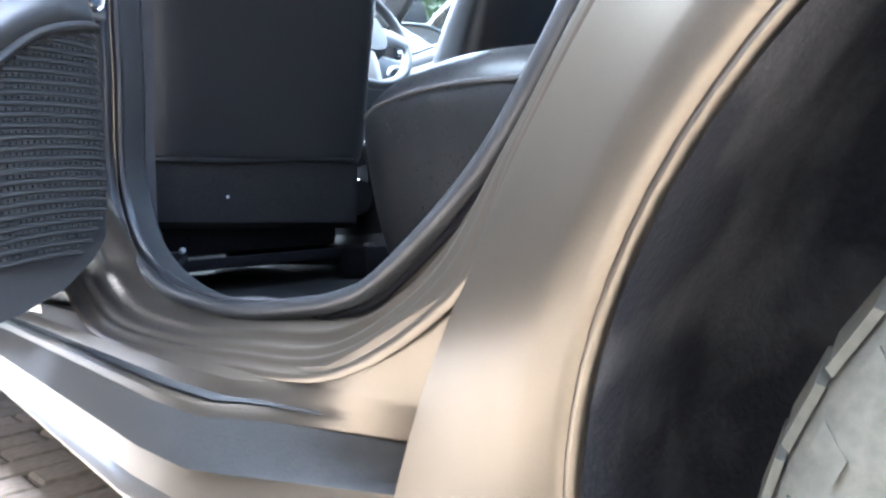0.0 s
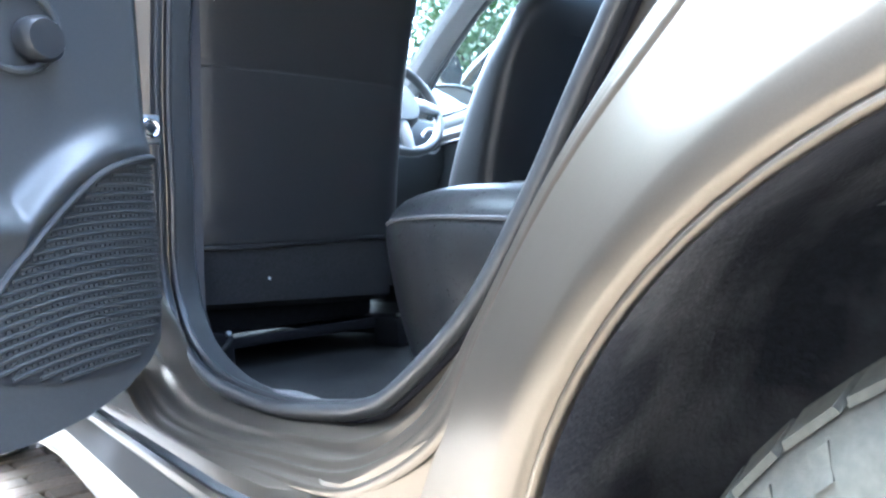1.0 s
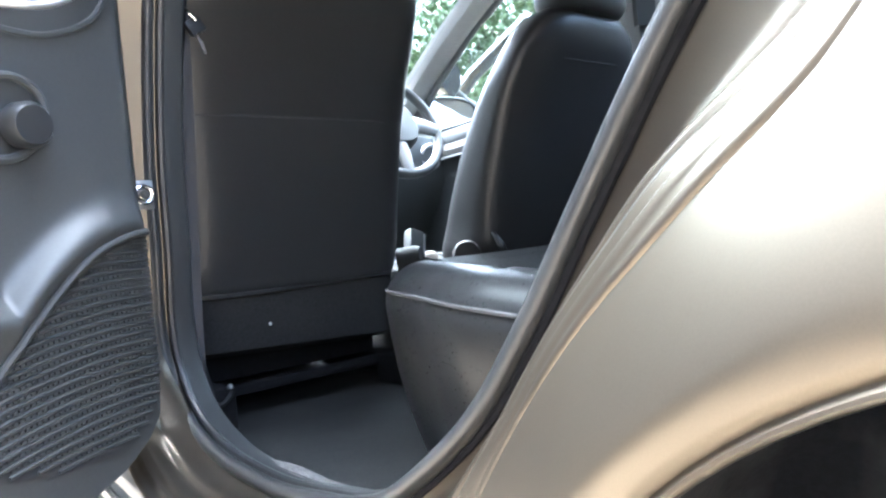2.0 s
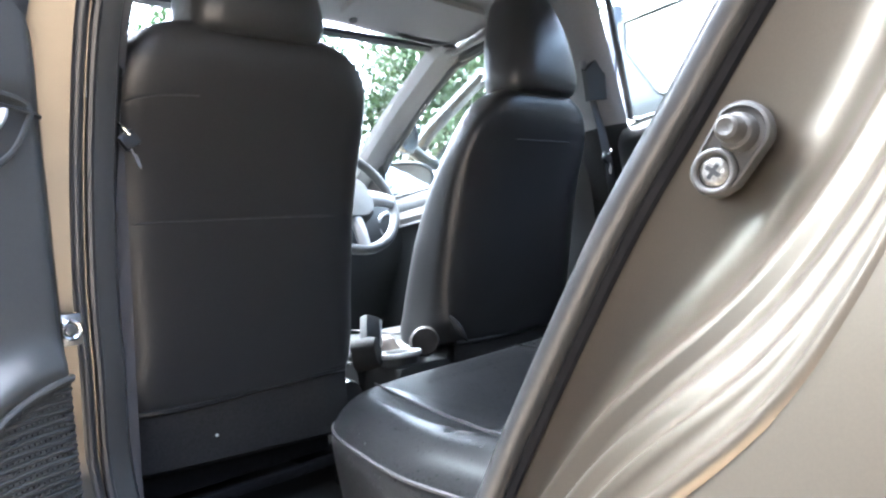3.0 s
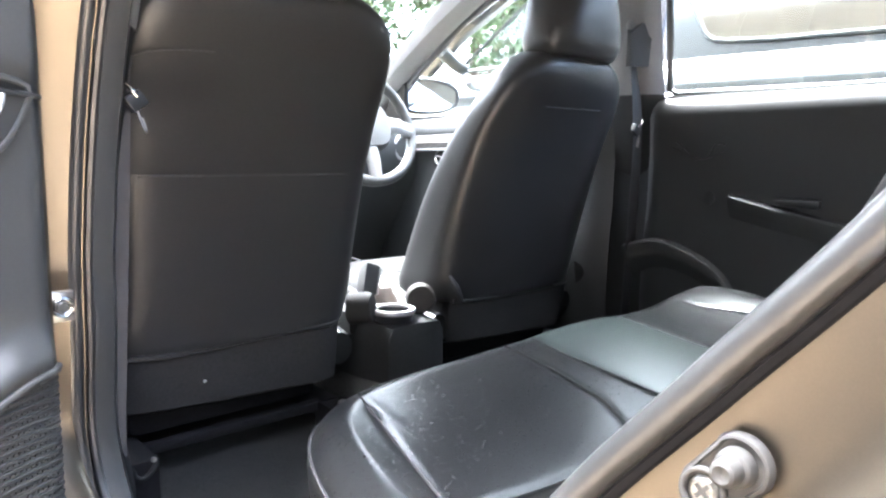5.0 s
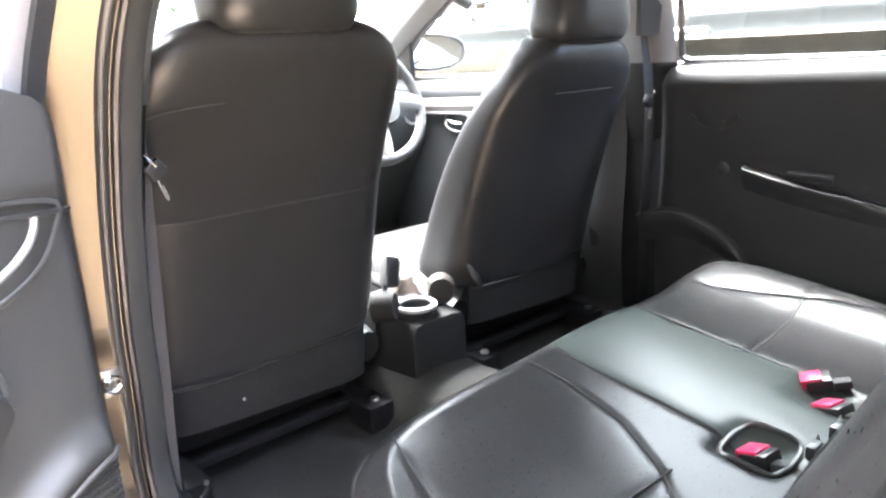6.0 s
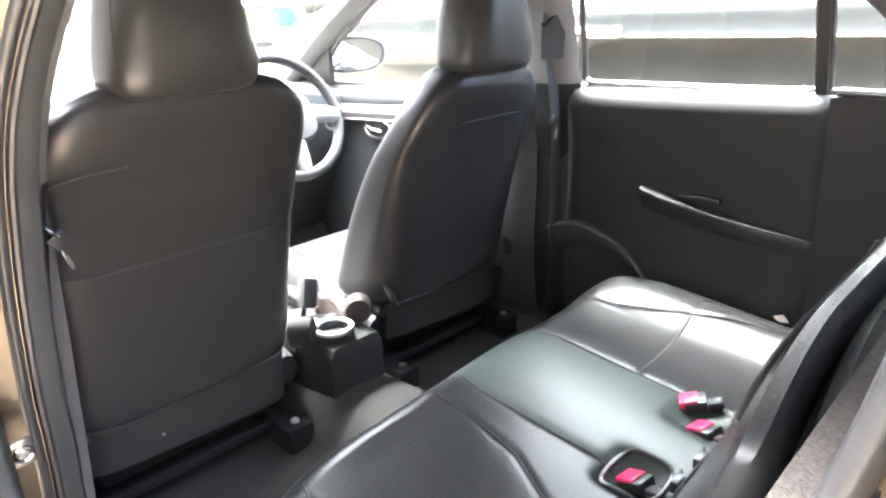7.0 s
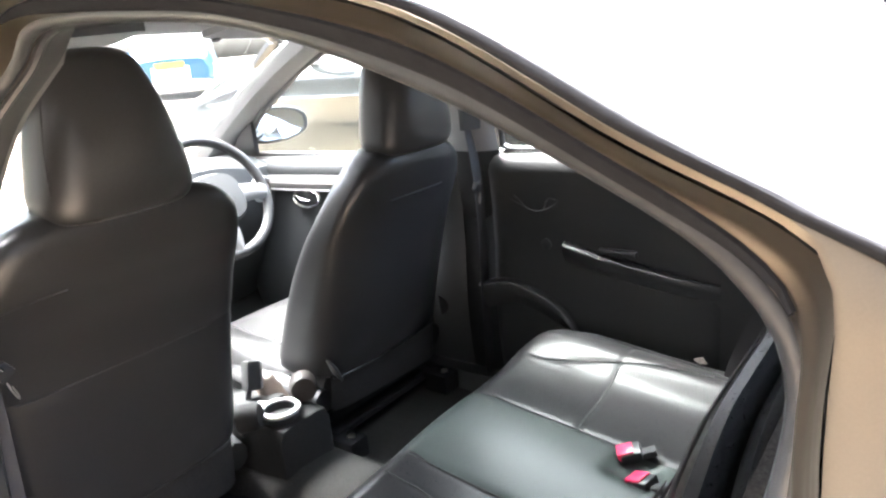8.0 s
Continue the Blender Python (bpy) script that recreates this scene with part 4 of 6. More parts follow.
v, f = tube(spline([(0.645, 1.71, 0.868), (0.632, 1.67, 0.862), (0.630, 1.63, 0.860)], 10), 0.008, 8, flat=0.5)
mesh_part("lever", v, f, CHROME, hb)
v, f = slab([(0.660, 1.665 + 0.055 * math.cos(q), 0.862 + 0.027 * math.sin(q)) for q in np.linspace(0, 2 * math.pi, 25)[:-1]], (0.003, 0, 0))
mesh_part("recess", v, f, SMOOTH_PLASTIC, hb)
v, f = tube(spline([(0.645, 1.60, 0.80), (0.612, 1.56, 0.79), (0.600, 1.45, 0.765), (0.605, 1.30, 0.74)], 16), 0.022, 10, flat=0.6)
mesh_part("armrest", v, f, PLASTIC, fdoor)

ld = thing("left_front_door_trim", (-0.66, 1.5, 0.35), "closed left front door with black trim and clear window", "car door")
v, f = door_trim(1.04, 2.05, ld, -0.012)
mesh_part("door_trim", [(-p[0], p[1], p[2]) for p in v], f, PLASTIC, ld)


def window(name, outline, parent, side, r=0.013, mat=RUBBER):
    """A pane with a rubber frame, from (y, z) corners."""
    pts = [(side * wx(z), y, z) for y, z in outline]
    v, f = slab([(p[0] + side * 0.004, p[1], p[2]) for p in pts], (side * 0.004, 0, 0))
    w = mesh_part(name, v, f, GLASS, parent)
    w.visible_shadow = False
    ring = []
    for i, p in enumerate(pts):
        q = pts[(i + 1) % len(pts)]
        ring += [tuple(np.array(p) + (np.array(q) - np.array(p)) * t) for t in (0.04, 0.35, 0.65, 0.96)]
    v, f = tube(ring, r, 8, closed=True)
    mesh_part("window_frame", v, f, mat, w)
    return w


window("window", [(0.895, 1.035), (0.875, 1.365), (0.70, 1.368), (0.46, 1.325), (0.342, 1.285), (0.335, 1.035)], rd, 1, 0.009)
window("quarter_window", [(0.314, 1.035), (0.318, 1.262), (0.16, 1.18), (0.0, 1.06), (0.0, 1.035)], rd, 1, 0.008)
v, f = loft([[(wx(z) + 0.008, y, z), (wx(z) - 0.018, y, z), (wx(z) - 0.018, y - 0.022, z), (wx(z) + 0.008, y - 0.022, z)] for y, z in ((0.336, 1.03), (0.340, 1.29))], ring=True, cap=True)
mesh_part("divider", v, f, SMOOTH_PLASTIC, rd)
FRONT_WIN = [(1.085, 1.010), (1.075, 1.372), (1.28, 1.368), (1.44, 1.345), (1.60, 1.285), (1.86, 1.145), (2.03, 1.02), (2.02, 0.992)]
window("window", FRONT_WIN, fdoor, 1)
window("window", FRONT_WIN, ld, -1)
v, f = tube([(wx(1.03) - 0.006, y, belt(y) + 0.006) for y in np.linspace(0.02, 0.90, 16)], 0.006, 8)
mesh_part("window_strip", v, f, CHROME, rd)
v, f = tube([(wx(1.03) - 0.002, y, belt(y) - 0.006) for y in np.linspace(1.08, 2.0, 16)], 0.006, 8)
mesh_part("window_strip", v, f, SILVER, fdoor)
# triangular sail behind the mirror
for side, door in ((1, fdoor), (-1, ld)):
    v, f = slab([(side * 0.672, 2.06, 0.985), (side * 0.672, 1.93, 1.000), (side * 0.650, 1.90, 1.145), (side * 0.655, 1.97, 1.10)], (side * 0.02, 0, 0))
    mesh_part("mirror_sail", v, f, SMOOTH_PLASTIC, door)

# door mirrors
for side in (1, -1):
    mir = thing("door_mirror", (side * 0.80, 1.98, 1.03), "bronze door mirror with a clear mirror glass", "door mirror", "door mirrors")
    c = Vector((side * 0.835, 1.985, 1.087))
    turn = Matrix.Translation(c) @ Matrix.Rotation(radians(-side * 28), 4, "Z") @ Matrix.Translation(-c)
    rows = []
    for d, k in ((-0.012, 0.93), (0.0, 1.0), (0.03, 1.0), (0.065, 0.85), (0.09, 0.55), (0.10, 0.1)):
        row = []
        for j in range(32):
            q = 2 * math.pi * j / 32
            cx_, sz_ = math.cos(q), math.sin(q)
            row.append(c + Vector((side * 0.118 * k * math.copysign(abs(cx_) ** 0.72, cx_), d, 0.066 * k * (1 - 0.18 * cx_) * math.copysign(abs(sz_) ** 0.72, sz_))))
        rows.append(row)
    v, f = loft(rows, ring=True, cap=True)
    mesh_part("housing", [turn @ Vector(p) for p in v], f, PAINT, mir)
    rows = [[c + Vector((side * 0.104 * k * math.copysign(abs(math.cos(q)) ** 0.72, math.cos(q)), -0.016 + 0.010 * k * math.sin(q) + 0.012 * k * math.cos(q), 0.055 * k * (1 - 0.18 * math.cos(q)) * math.copysign(abs(math.sin(q)) ** 0.72, math.sin(q))))
             for q in [2 * math.pi * j / 32 for j in range(32)]] for k in (1.0, 0.01)]
    v, f = loft(rows, ring=True)
    mesh_part("mirror_glass", [turn @ Vector(p) for p in v], f, MIRROR, mir)
    v, f = tube([c + Vector((side * 0.110 * math.copysign(abs(math.cos(q)) ** 0.72, math.cos(q)), -0.014, 0.060 * (1 - 0.18 * math.cos(q)) * math.copysign(abs(math.sin(q)) ** 0.72, math.sin(q)))) for q in [2 * math.pi * j / 40 for j in range(40)]], 0.007, 8, closed=True)
    mesh_part("bezel", [turn @ Vector(p) for p in v], f, SMOOTH_PLASTIC, mir)
    v, f = tube([c + Vector((-side * 0.16, -0.01, -0.045)), c + Vector((-side * 0.09, 0.02, -0.035)), c + Vector((-side * 0.03, 0.035, -0.02))], [0.03, 0.024, 0.022], 10, flat=0.6)
    mesh_part("arm", v, f, SMOOTH_PLASTIC, mir)

# ---- dashboard, steering wheel, console ----
dash = thing("dashboard", (0, 1.95, 0.7), "black moulded dashboard under the windscreen", "dashboard")
rows = []
for x in np.linspace(-0.66, 0.66, 30):
    bulge = 0.035 * math.exp(-((x - 0.34) / 0.2) ** 4)
    rows.append([(x, 2.22, 0.985), (x, 2.05, 1.0 + bulge * 0.6), (x, 1.93, 0.995 + bulge), (x, 1.86, 0.965 + bulge), (x, 1.83, 0.90), (x, 1.85, 0.80), (x, 1.92, 0.70), (x, 2.0, 0.55), (x, 2.06, 0.45)])
v, f = loft(rows)
mesh_part("fascia", v, f, PLASTIC, dash)
for x in (-0.56, -0.10, 0.10, 0.60):
    v, f = torus((x, 1.838, 0.895), (0, 1, 0.1), 0.042, 0.006, 32, 8)
    vent = mesh_part("air_vent", v, f, SILVER, dash)
    for k in (-0.02, 0.0, 0.02):
        part("slat", rbox(x - 0.036, x + 0.036, 1.836, 1.852, 0.893 + k, 0.897 + k, 0.001, 1), SMOOTH_PLASTIC, vent)
part("radio", rbox(-0.09, 0.09, 1.815, 1.85, 0.72, 0.84, 0.008), SMOOTH_PLASTIC, dash)

SWC, SWR = Vector((0.252, 1.610, 0.958)), 0.178
sw = thing("steering_wheel", SWC, "black leather steering wheel with silver spokes", "steering wheel")
SWN = Vector((0, -0.90, 0.43)).normalized()
SWV = Vector((0, 0.43, 0.90)).normalized()
v, f = torus(SWC, SWN, SWR, 0.0155, 64, 12, along=(1, 0, 0))
mesh_part("rim", v, f, LEATHER, sw)
rows = []
for h, k in ((-0.02, 1.0), (0.01, 1.0), (0.03, 0.9), (0.036, 0.02)):
    rows.append([SWC + SWN * h + Vector((1, 0, 0)) * 0.088 * k * math.copysign(abs(math.cos(q)) ** 0.7, math.cos(q)) + SWV * (0.078 * k * math.copysign(abs(math.sin(q)) ** 0.7, math.sin(q)) - 0.01)
                 for q in [2 * math.pi * j / 28 for j in range(28)]])
v, f = loft(rows, ring=True, cap=True)
mesh_part("hub", v, f, PLASTIC, sw)
for q, r0, w in ((-0.12, 0.075, 0.030), (math.pi + 0.12, 0.075, 0.030), (-math.pi / 2, 0.065, 0.026)):
    d = Vector((1, 0, 0)) * math.cos(q) + SWV * math.sin(q)
    v, f = tube([SWC + SWN * 0.012 + d * r0, SWC + SWN * 0.014 + d * 0.12, SWC + SWN * 0.004 + d * (SWR - 0.006)], [w, w * 0.85, w * 0.8], 10, flat=0.6, up=tuple(SWN))
    mesh_part("spoke", v, f, SATIN, sw, "satin silver spoke")
v, f = tube([SWC - SWN * 0.02, SWC - SWN * 0.25 + Vector((0, 0.02, -0.02))], [0.05, 0.06], 14)
mesh_part("column", v, f, PLASTIC, sw)

console = thing("centre_console", (0, 1.45, 0.36), "black centre console with a silver-rimmed cup holder", "console")
rows = []
for y, w, z in ((1.045, 0.062, 0.500), (1.052, 0.076, 0.520), (1.15, 0.082, 0.528), (1.19, 0.082, 0.515), (1.40, 0.082, 0.485), (1.55, 0.085, 0.495), (1.72, 0.095, 0.56), (1.88, 0.11, 0.68)):
    rows.append([(-w, y, 0.36), (-w, y, z - 0.03), (-w * 0.85, y, z - 0.004), (-w * 0.5, y, z), (w * 0.5, y, z), (w * 0.85, y, z - 0.004), (w, y, z - 0.03), (w, y, 0.36)])
v, f = loft(rows, cap=True)
mesh_part("body", v, f, DARK_MATTE, console)
CC = Vector((-0.021, 1.108, 0.541))
rows = [[CC + Vector((math.cos(q) * r, math.sin(q) * r, h)) for q in [2 * math.pi * j / 36 for j in range(36)]] for r, h in
        ((0.028, -0.12), (0.036, -0.06), (0.043, -0.005), (0.044, 0.0), (0.038, 0.0), (0.036, -0.01), (0.032, -0.075), (0.001, -0.075))]
v, f = loft(rows, ring=True)
cup = mesh_part("cup_holder", v, f, SMOOTH_PLASTIC, console)
rows = [[CC + Vector((math.cos(q) * r, math.sin(q) * r + 0.0, h)) for q in [2 * math.pi * j / 40 for j in range(40)]] for r, h in ((0.0365, 0.001), (0.037, 0.006), (0.0475, 0.006), (0.049, 0.0), (0.047, -0.004))]
v, f = loft(rows, ring=True)
mesh_part("rim", v, f, SILVER, cup, "silver cup holder rim")
v, f = slab([CC + Vector(p) for p in ((-0.040, 0.030, 0.004), (0.004, 0.047, 0.004), (0.002, 0.075, 0.004), (-0.055, 0.070, 0.004), (-0.062, 0.055, 0.004))], (0, 0, -0.006))
mesh_part("tongue", v, f, SILVER, cup)
v, f = slab([CC + Vector(p) for p in ((-0.075, 0.055, -0.002), (0.06, 0.055, -0.002), (0.065, 0.20, -0.02), (-0.07, 0.20, -0.02))], (0, 0, -0.05))
mesh_part("tray", v, f, DARK_MATTE, console)
hbk = thing("handbrake", (0.06, 1.30, 0.49), "black handbrake lever with a creased tan leather boot", "handbrake")
v, f = tube([(0.050, 1.24, 0.505), (0.060, 1.34, 0.520), (0.070, 1.46, 0.530)], [0.012, 0.014, 0.015], 12)
mesh_part("lever", v, f, DARK_MATTE, hbk)
rows = []
for k, (h, r) in enumerate(((0.0, 0.046), (0.012, 0.043), (0.026, 0.032), (0.040, 0.030), (0.052, 0.021), (0.064, 0.020), (0.072, 0.012))):
    rows.append([(0.042 + 0.10 * h + r * math.cos(q) * (1 + 0.06 * math.sin(5 * q + k)), 1.215 + 0.3 * h + r * 1.1 * math.sin(q), 0.500 + h) for q in [2 * math.pi * j / 24 for j in range(24)]])
v, f = loft(rows, ring=True, cap=True)
mesh_part("boot", v, f, material("tan_boot", (0.050, 0.038, 0.030), 0.6, 0, 0.2, 60, 0.3, 120), hbk, "creased tan leather boot")
fb = thing("belt_buckle", (0.0, 1.23, 0.53), "dark grey seat belt buckle standing beside the cup holder", "belt buckle")
bm = rbox(-0.022, 0.022, -0.014, 0.014, -0.038, 0.036, 0.008)
bmesh.ops.transform(bm, matrix=Matrix.Translation((0.004, 1.232, 0.590)) @ Matrix.Rotation(radians(20), 4, "Y") @ Matrix.Rotation(radians(-15), 4, "X"), verts=bm.verts)
part("housing", bm, material("grey_buckle", (0.034, 0.035, 0.035), 0.5, 0, 0.08, 100), fb)
bm = rbox(0.018, 0.0235, -0.0145, 0.0145, -0.034, 0.030, 0.002)
bmesh.ops.transform(bm, matrix=Matrix.Translation((0.004, 1.232, 0.590)) @ Matrix.Rotation(radians(20), 4, "Y") @ Matrix.Rotation(radians(-15), 4, "X"), verts=bm.verts)
part("edge", bm, SILVER, fb)
v, f = tube([(-0.005, 1.24, 0.555), (-0.010, 1.25, 0.50)], 0.012, 8, flat=0.5)
mesh_part("stalk", v, f, WEBBING, fb)
gear = thing("gear_lever", (0.0, 1.62, 0.52), "black gear lever on the console", "gear lever")
v, f = tube([(0, 1.63, 0.50), (0, 1.61, 0.58), (0, 1.60, 0.64)], [0.03, 0.012, 0.010], 12)
mesh_part("stick", v, f, PLASTIC, gear)
v, f = tube([(0, 1.60, 0.63), (0, 1.597, 0.66), (0, 1.595, 0.685)], [0.014, 0.022, 0.012], 12)
mesh_part("knob", v, f, SMOOTH_PLASTIC, gear)

# ---- front seats ----
BACK = [(0.530, 1.105, 1.30, 0.205), (0.538, 1.090, 1.325, 0.222), (0.56, 1.086, 1.335, 0.240), (0.70, 1.067, 1.285, 0.246), (0.832, 1.041, 1.228, 0.247), (0.840, 1.0415, 1.224, 0.2460),
        (0.848, 1.037, 1.220, 0.247), (0.93, 1.007, 1.165, 0.246), (1.00, 0.968, 1.110, 0.243), (1.05, 0.939, 1.080, 0.236), (1.09, 0.926, 1.062, 0.222), (1.12, 0.925, 1.055, 0.192), (1.14, 0.935, 1.045, 0.150), (1.15, 0.95, 1.03, 0.09)]
HEAD = [(1.122, 0.910, 1.020, 0.095), (1.130, 0.895, 1.030, 0.115), (1.16, 0.884, 1.036, 0.126), (1.22, 0.882, 1.038, 0.116), (1.28, 0.888, 1.036, 0.101), (1.33, 0.900, 1.030, 0.083), (1.36, 0.912, 1.020, 0.068), (1.374, 0.93, 1.005, 0.045), (1.378, 0.95, 0.985, 0.02)]

# the right seat sits lower and its shoulders are rounder
BACK_RIGHT = [(0.530, 1.100, 1.30, 0.222), (0.538, 1.088, 1.325, 0.240), (0.56, 1.082, 1.335, 0.250), (0.68, 1.054, 1.285, 0.250), (0.80, 1.020, 1.228, 0.244),
              (0.90, 0.988, 1.165, 0.236), (0.97, 0.956, 1.110, 0.226), (1.02, 0.932, 1.080, 0.208), (1.06, 0.920, 1.062, 0.182), (1.088, 0.922, 1.055, 0.150), (1.106, 0.932, 1.045, 0.112), (1.115, 0.95, 1.03, 0.07)]


def sections(table, cx, n, e, per=5):
    zs = spline([(r[0], r[1], r[2], r[3]) for r in table], len(table) * per)
    return [super_ring(cx, a, b, w, z, n, e) for z, a, b, w in zs]


def rear_y(z, table=BACK):
    return float(np.interp(z, [r[0] for r in table], [r[1] for r in table]))


def front_seat(cx):
    seat = thing("front_seat", (cx, 1.2, FLOOR_Z), "black leather-covered front seat with a tall headrest", "car seat", "front seats")
    rows = sections(BACK, cx, 64, 4.2) if cx < 0 else sections(BACK_RIGHT, cx, 64, 3.3)
    # soft creases low at the corners of the cover
    v, f = loft(rows, ring=True, cap=True)
    v = [(x + 0.004 * math.sin(40 * z) * (abs(x - cx) > 0.2) * math.exp(-((z - 0.56) / 0.05) ** 2), y - 0.004 * math.exp(-((z - 0.58) / 0.035) ** 2) * math.cos(26 * (x - cx)) * (y < 1.13), z) for x, y, z in v]
    if cx < 0:
        # the cover bulges a little more towards the middle of the car
        v = [(x + 0.009 * min(1.0, max(0.0, (1.06 - z) / 0.16)) * min(1.0, (z - 0.50) / 0.1), y, z) for x, y, z in v]
    back = mesh_part("backrest", v, f, LEATHER, seat)
    v, f = loft(sections(HEAD if cx < 0 else [(z - 0.032, a, b, w) for z, a, b, w in HEAD], cx, 48, 3.0), ring=True, cap=True)
    head = mesh_part("headrest", v, f, LEATHER, seat)
    sz, half = (0.8385, 0.205) if cx < 0 else (0.985, 0.10)
    v, f = tube([(cx + x, rear_y(sz, BACK if cx < 0 else BACK_RIGHT) - 0.0005 + 0.02 * abs(x / 0.205) ** 12, sz) for x in np.linspace(-half, half, 24)], 0.0016, 6)
    mesh_part("seam", v, f, THREAD, back)
    # shoulder piping, and the seam down the side of the headrest
    if cx < 0:
        pts = [(-0.241, 0.992, 0.968), (-0.236, 0.975, 0.992), (-0.222, 0.958, 1.010), (-0.19, 0.950, 1.019), (-0.15, 0.948, 1.023), (-0.11, 0.950, 1.024)]
        v, f = tube([(cx + p[0], max(p[1] - 0.002, rear_y(p[2]) - 0.0005 + 0.045 * abs(p[0] / 0.241) ** 14), p[2]) for p in spline(pts, 24)], 0.0018, 6)
        mesh_part("piping", v, f, THREAD, back)
        v, f = tube([(cx - 0.109, 0.925, 1.14), (cx - 0.117, 0.915, 1.18), (cx - 0.112, 0.915, 1.24), (cx - 0.098, 0.922, 1.30), (cx - 0.080, 0.935, 1.35)], 0.0015, 6)
        mesh_part("piping", v, f, THREAD, head)
    if cx < 0:
        v, f = disc((-0.448, 1.1045, 0.474), (0.2, -1, 0.1), 0.0028, 0.002, 8)
        mesh_part("speck", v, f, WHITE_PAINT, seat, "tiny pale fleck stuck to the carpet")
    # carpeted panel below the cover, and the flap hem
    rows = []
    for z, y in ((0.552, 1.098), (0.50, 1.102), (0.455, 1.107), (0.428, 1.112), (0.418, 1.135)):
        rows.append([(cx + x, y + 0.02 * abs(x / 0.215) ** 8, z - 0.010 * (x / 0.215)) for x in np.linspace(-0.215, 0.215, 20)])
    v, f = loft(rows)
    mesh_part("back_panel", v, f, BACK_CARPET, seat, "dark carpeted lower back panel")
    v, f = tube([(cx + x, 1.094 + 0.02 * abs(x / 0.21) ** 8, 0.537 + 0.003 * math.sin(14 * x)) for x in np.linspace(-0.21, 0.21, 20)], 0.0045, 6)
    mesh_part("hem", v, f, LEATHER, back)
    v, f = tube(spline([(cx - 0.236, 1.100, 0.602), (cx - 0.233, 1.088, 0.585), (cx - 0.225, 1.080, 0.562), (cx - 0.214, 1.076, 0.541)], 12), list(np.linspace(0.004, 0.009, 6)) + list(np.linspace(0.009, 0.003, 6)), 8)
    mesh_part("hem", v, f, LEATHER, back)
    # cushion
    rows = []
    for y, zt, w in ((1.135, 0.50, 0.20), (1.15, 0.535, 0.225), (1.30, 0.535, 0.235), (1.48, 0.548, 0.245), (1.60, 0.560, 0.245), (1.67, 0.550, 0.24), (1.70, 0.52, 0.225), (1.705, 0.48, 0.21)):
        row = []
        for k in np.linspace(0, 1, 24):
            q = math.pi * k
            c = math.cos(q)
            x = w * math.copysign(abs(c) ** 0.5, c)
            zz = 0.43 + (zt - 0.43) * abs(math.sin(q)) ** 0.45
            zz += 0.014 * math.exp(-((abs(x) - 0.19) / 0.04) ** 2)
            row.append((cx + x, y, zz))
        rows.append(row)
    v, f = loft(rows, cap=True)
    cush = mesh_part("cushion", v, f, LEATHER, seat)
    for s in (-1, 1):
        v, f = tube([(cx + s * 0.15, y, z) for y, z in ((1.16, 0.548), (1.30, 0.549), (1.48, 0.562), (1.60, 0.572), (1.67, 0.562))], 0.002, 6)
        mesh_part("seam", v, f, THREAD, cush)
    v, f = tube([(cx + x, 1.42, 0.5545 + 0.003 * (abs(x) > 0.12)) for x in np.linspace(-0.15, 0.15, 9)], 0.002, 6)
    mesh_part("seam", v, f, THREAD, cush)
    # side cover with the recliner disc
    for s in (-1, 1):
        v, f = tube([(cx + s * 0.235, 1.14, 0.47), (cx + s * 0.245, 1.25, 0.48), (cx + s * 0.245, 1.50, 0.47)], [0.03, 0.04, 0.03], 10, flat=1.2)
        mesh_part("side_cover", v, f, SMOOTH_PLASTIC, seat)
        v, f = disc((cx + s * (0.288 if cx > 0 else 0.262), 1.142, 0.552), (s * 0.62, -0.78, 0.1), 0.034, 0.050, 28, 0.25)
        mesh_part("recliner_cover", v, f, material("brown_recliner", (0.022, 0.019, 0.017), 0.55, 0, 0.1, 90, spec=0.25), seat, "round brown-black recliner cover") if s == -1 and cx > 0 else mesh_part("recliner_cover", v, f, DARK_MATTE, seat)
        # rails and feet
        part("rail", rbox(cx + s * 0.20 - 0.02, cx + s * 0.20 + 0.02, 1.12, 1.62, 0.335, 0.375, 0.006), BLACK_TRIM, seat)
        if cx < 0 and s < 0:
            # the outer foot stands free beside the sill, with its anchor bracket
            foot = part("foot", rbox(-0.648, -0.558, 1.028, 1.14, 0.312, 0.390, 0.006), BLACK_TRIM, seat, "black box-shaped seat foot with a steel bracket")
            v, f = tube(spline([(-0.628, 1.024, 0.378), (-0.622, 1.020, 0.388), (-0.606, 1.018, 0.386), (-0.600, 1.020, 0.372), (-0.588, 1.019, 0.366), (-0.574, 1.021, 0.374), (-0.566, 1.024, 0.384)], 20), 0.0042, 8)
            mesh_part("bracket", v, f, DARK_MATTE, foot)
            for bx, bz in ((-0.640, 0.373), (-0.624, 0.385), (-0.570, 0.391)):
                v, f = disc((bx, 1.025, bz), (0, -1, 0.3), 0.0042, 0.006, 10)
                mesh_part("stud", v, f, STEEL, foot)
            continue
        part("foot", rbox(cx + s * 0.205 - 0.034, cx + s * 0.205 + 0.030, 1.055, 1.14, 0.312, 0.372, 0.007), BLACK_TRIM, seat)
        v, f = disc((cx + s * 0.205, 1.085, 0.371), (0, 0, 1), 0.010, 0.007, 12)
        mesh_part("bolt", v, f, STEEL, seat)
    part("underframe", rbox(cx - 0.19, cx + 0.19, 1.16, 1.62, 0.375, 0.45, 0.02), BLACK_TRIM, seat)
    part("cross_tube", rbox(cx - 0.19, cx + 0.19, 1.128, 1.15, 0.352, 0.372, 0.006), BLACK_TRIM, seat)
    return seat


front_seat(-0.372)
front_seat(0.372)

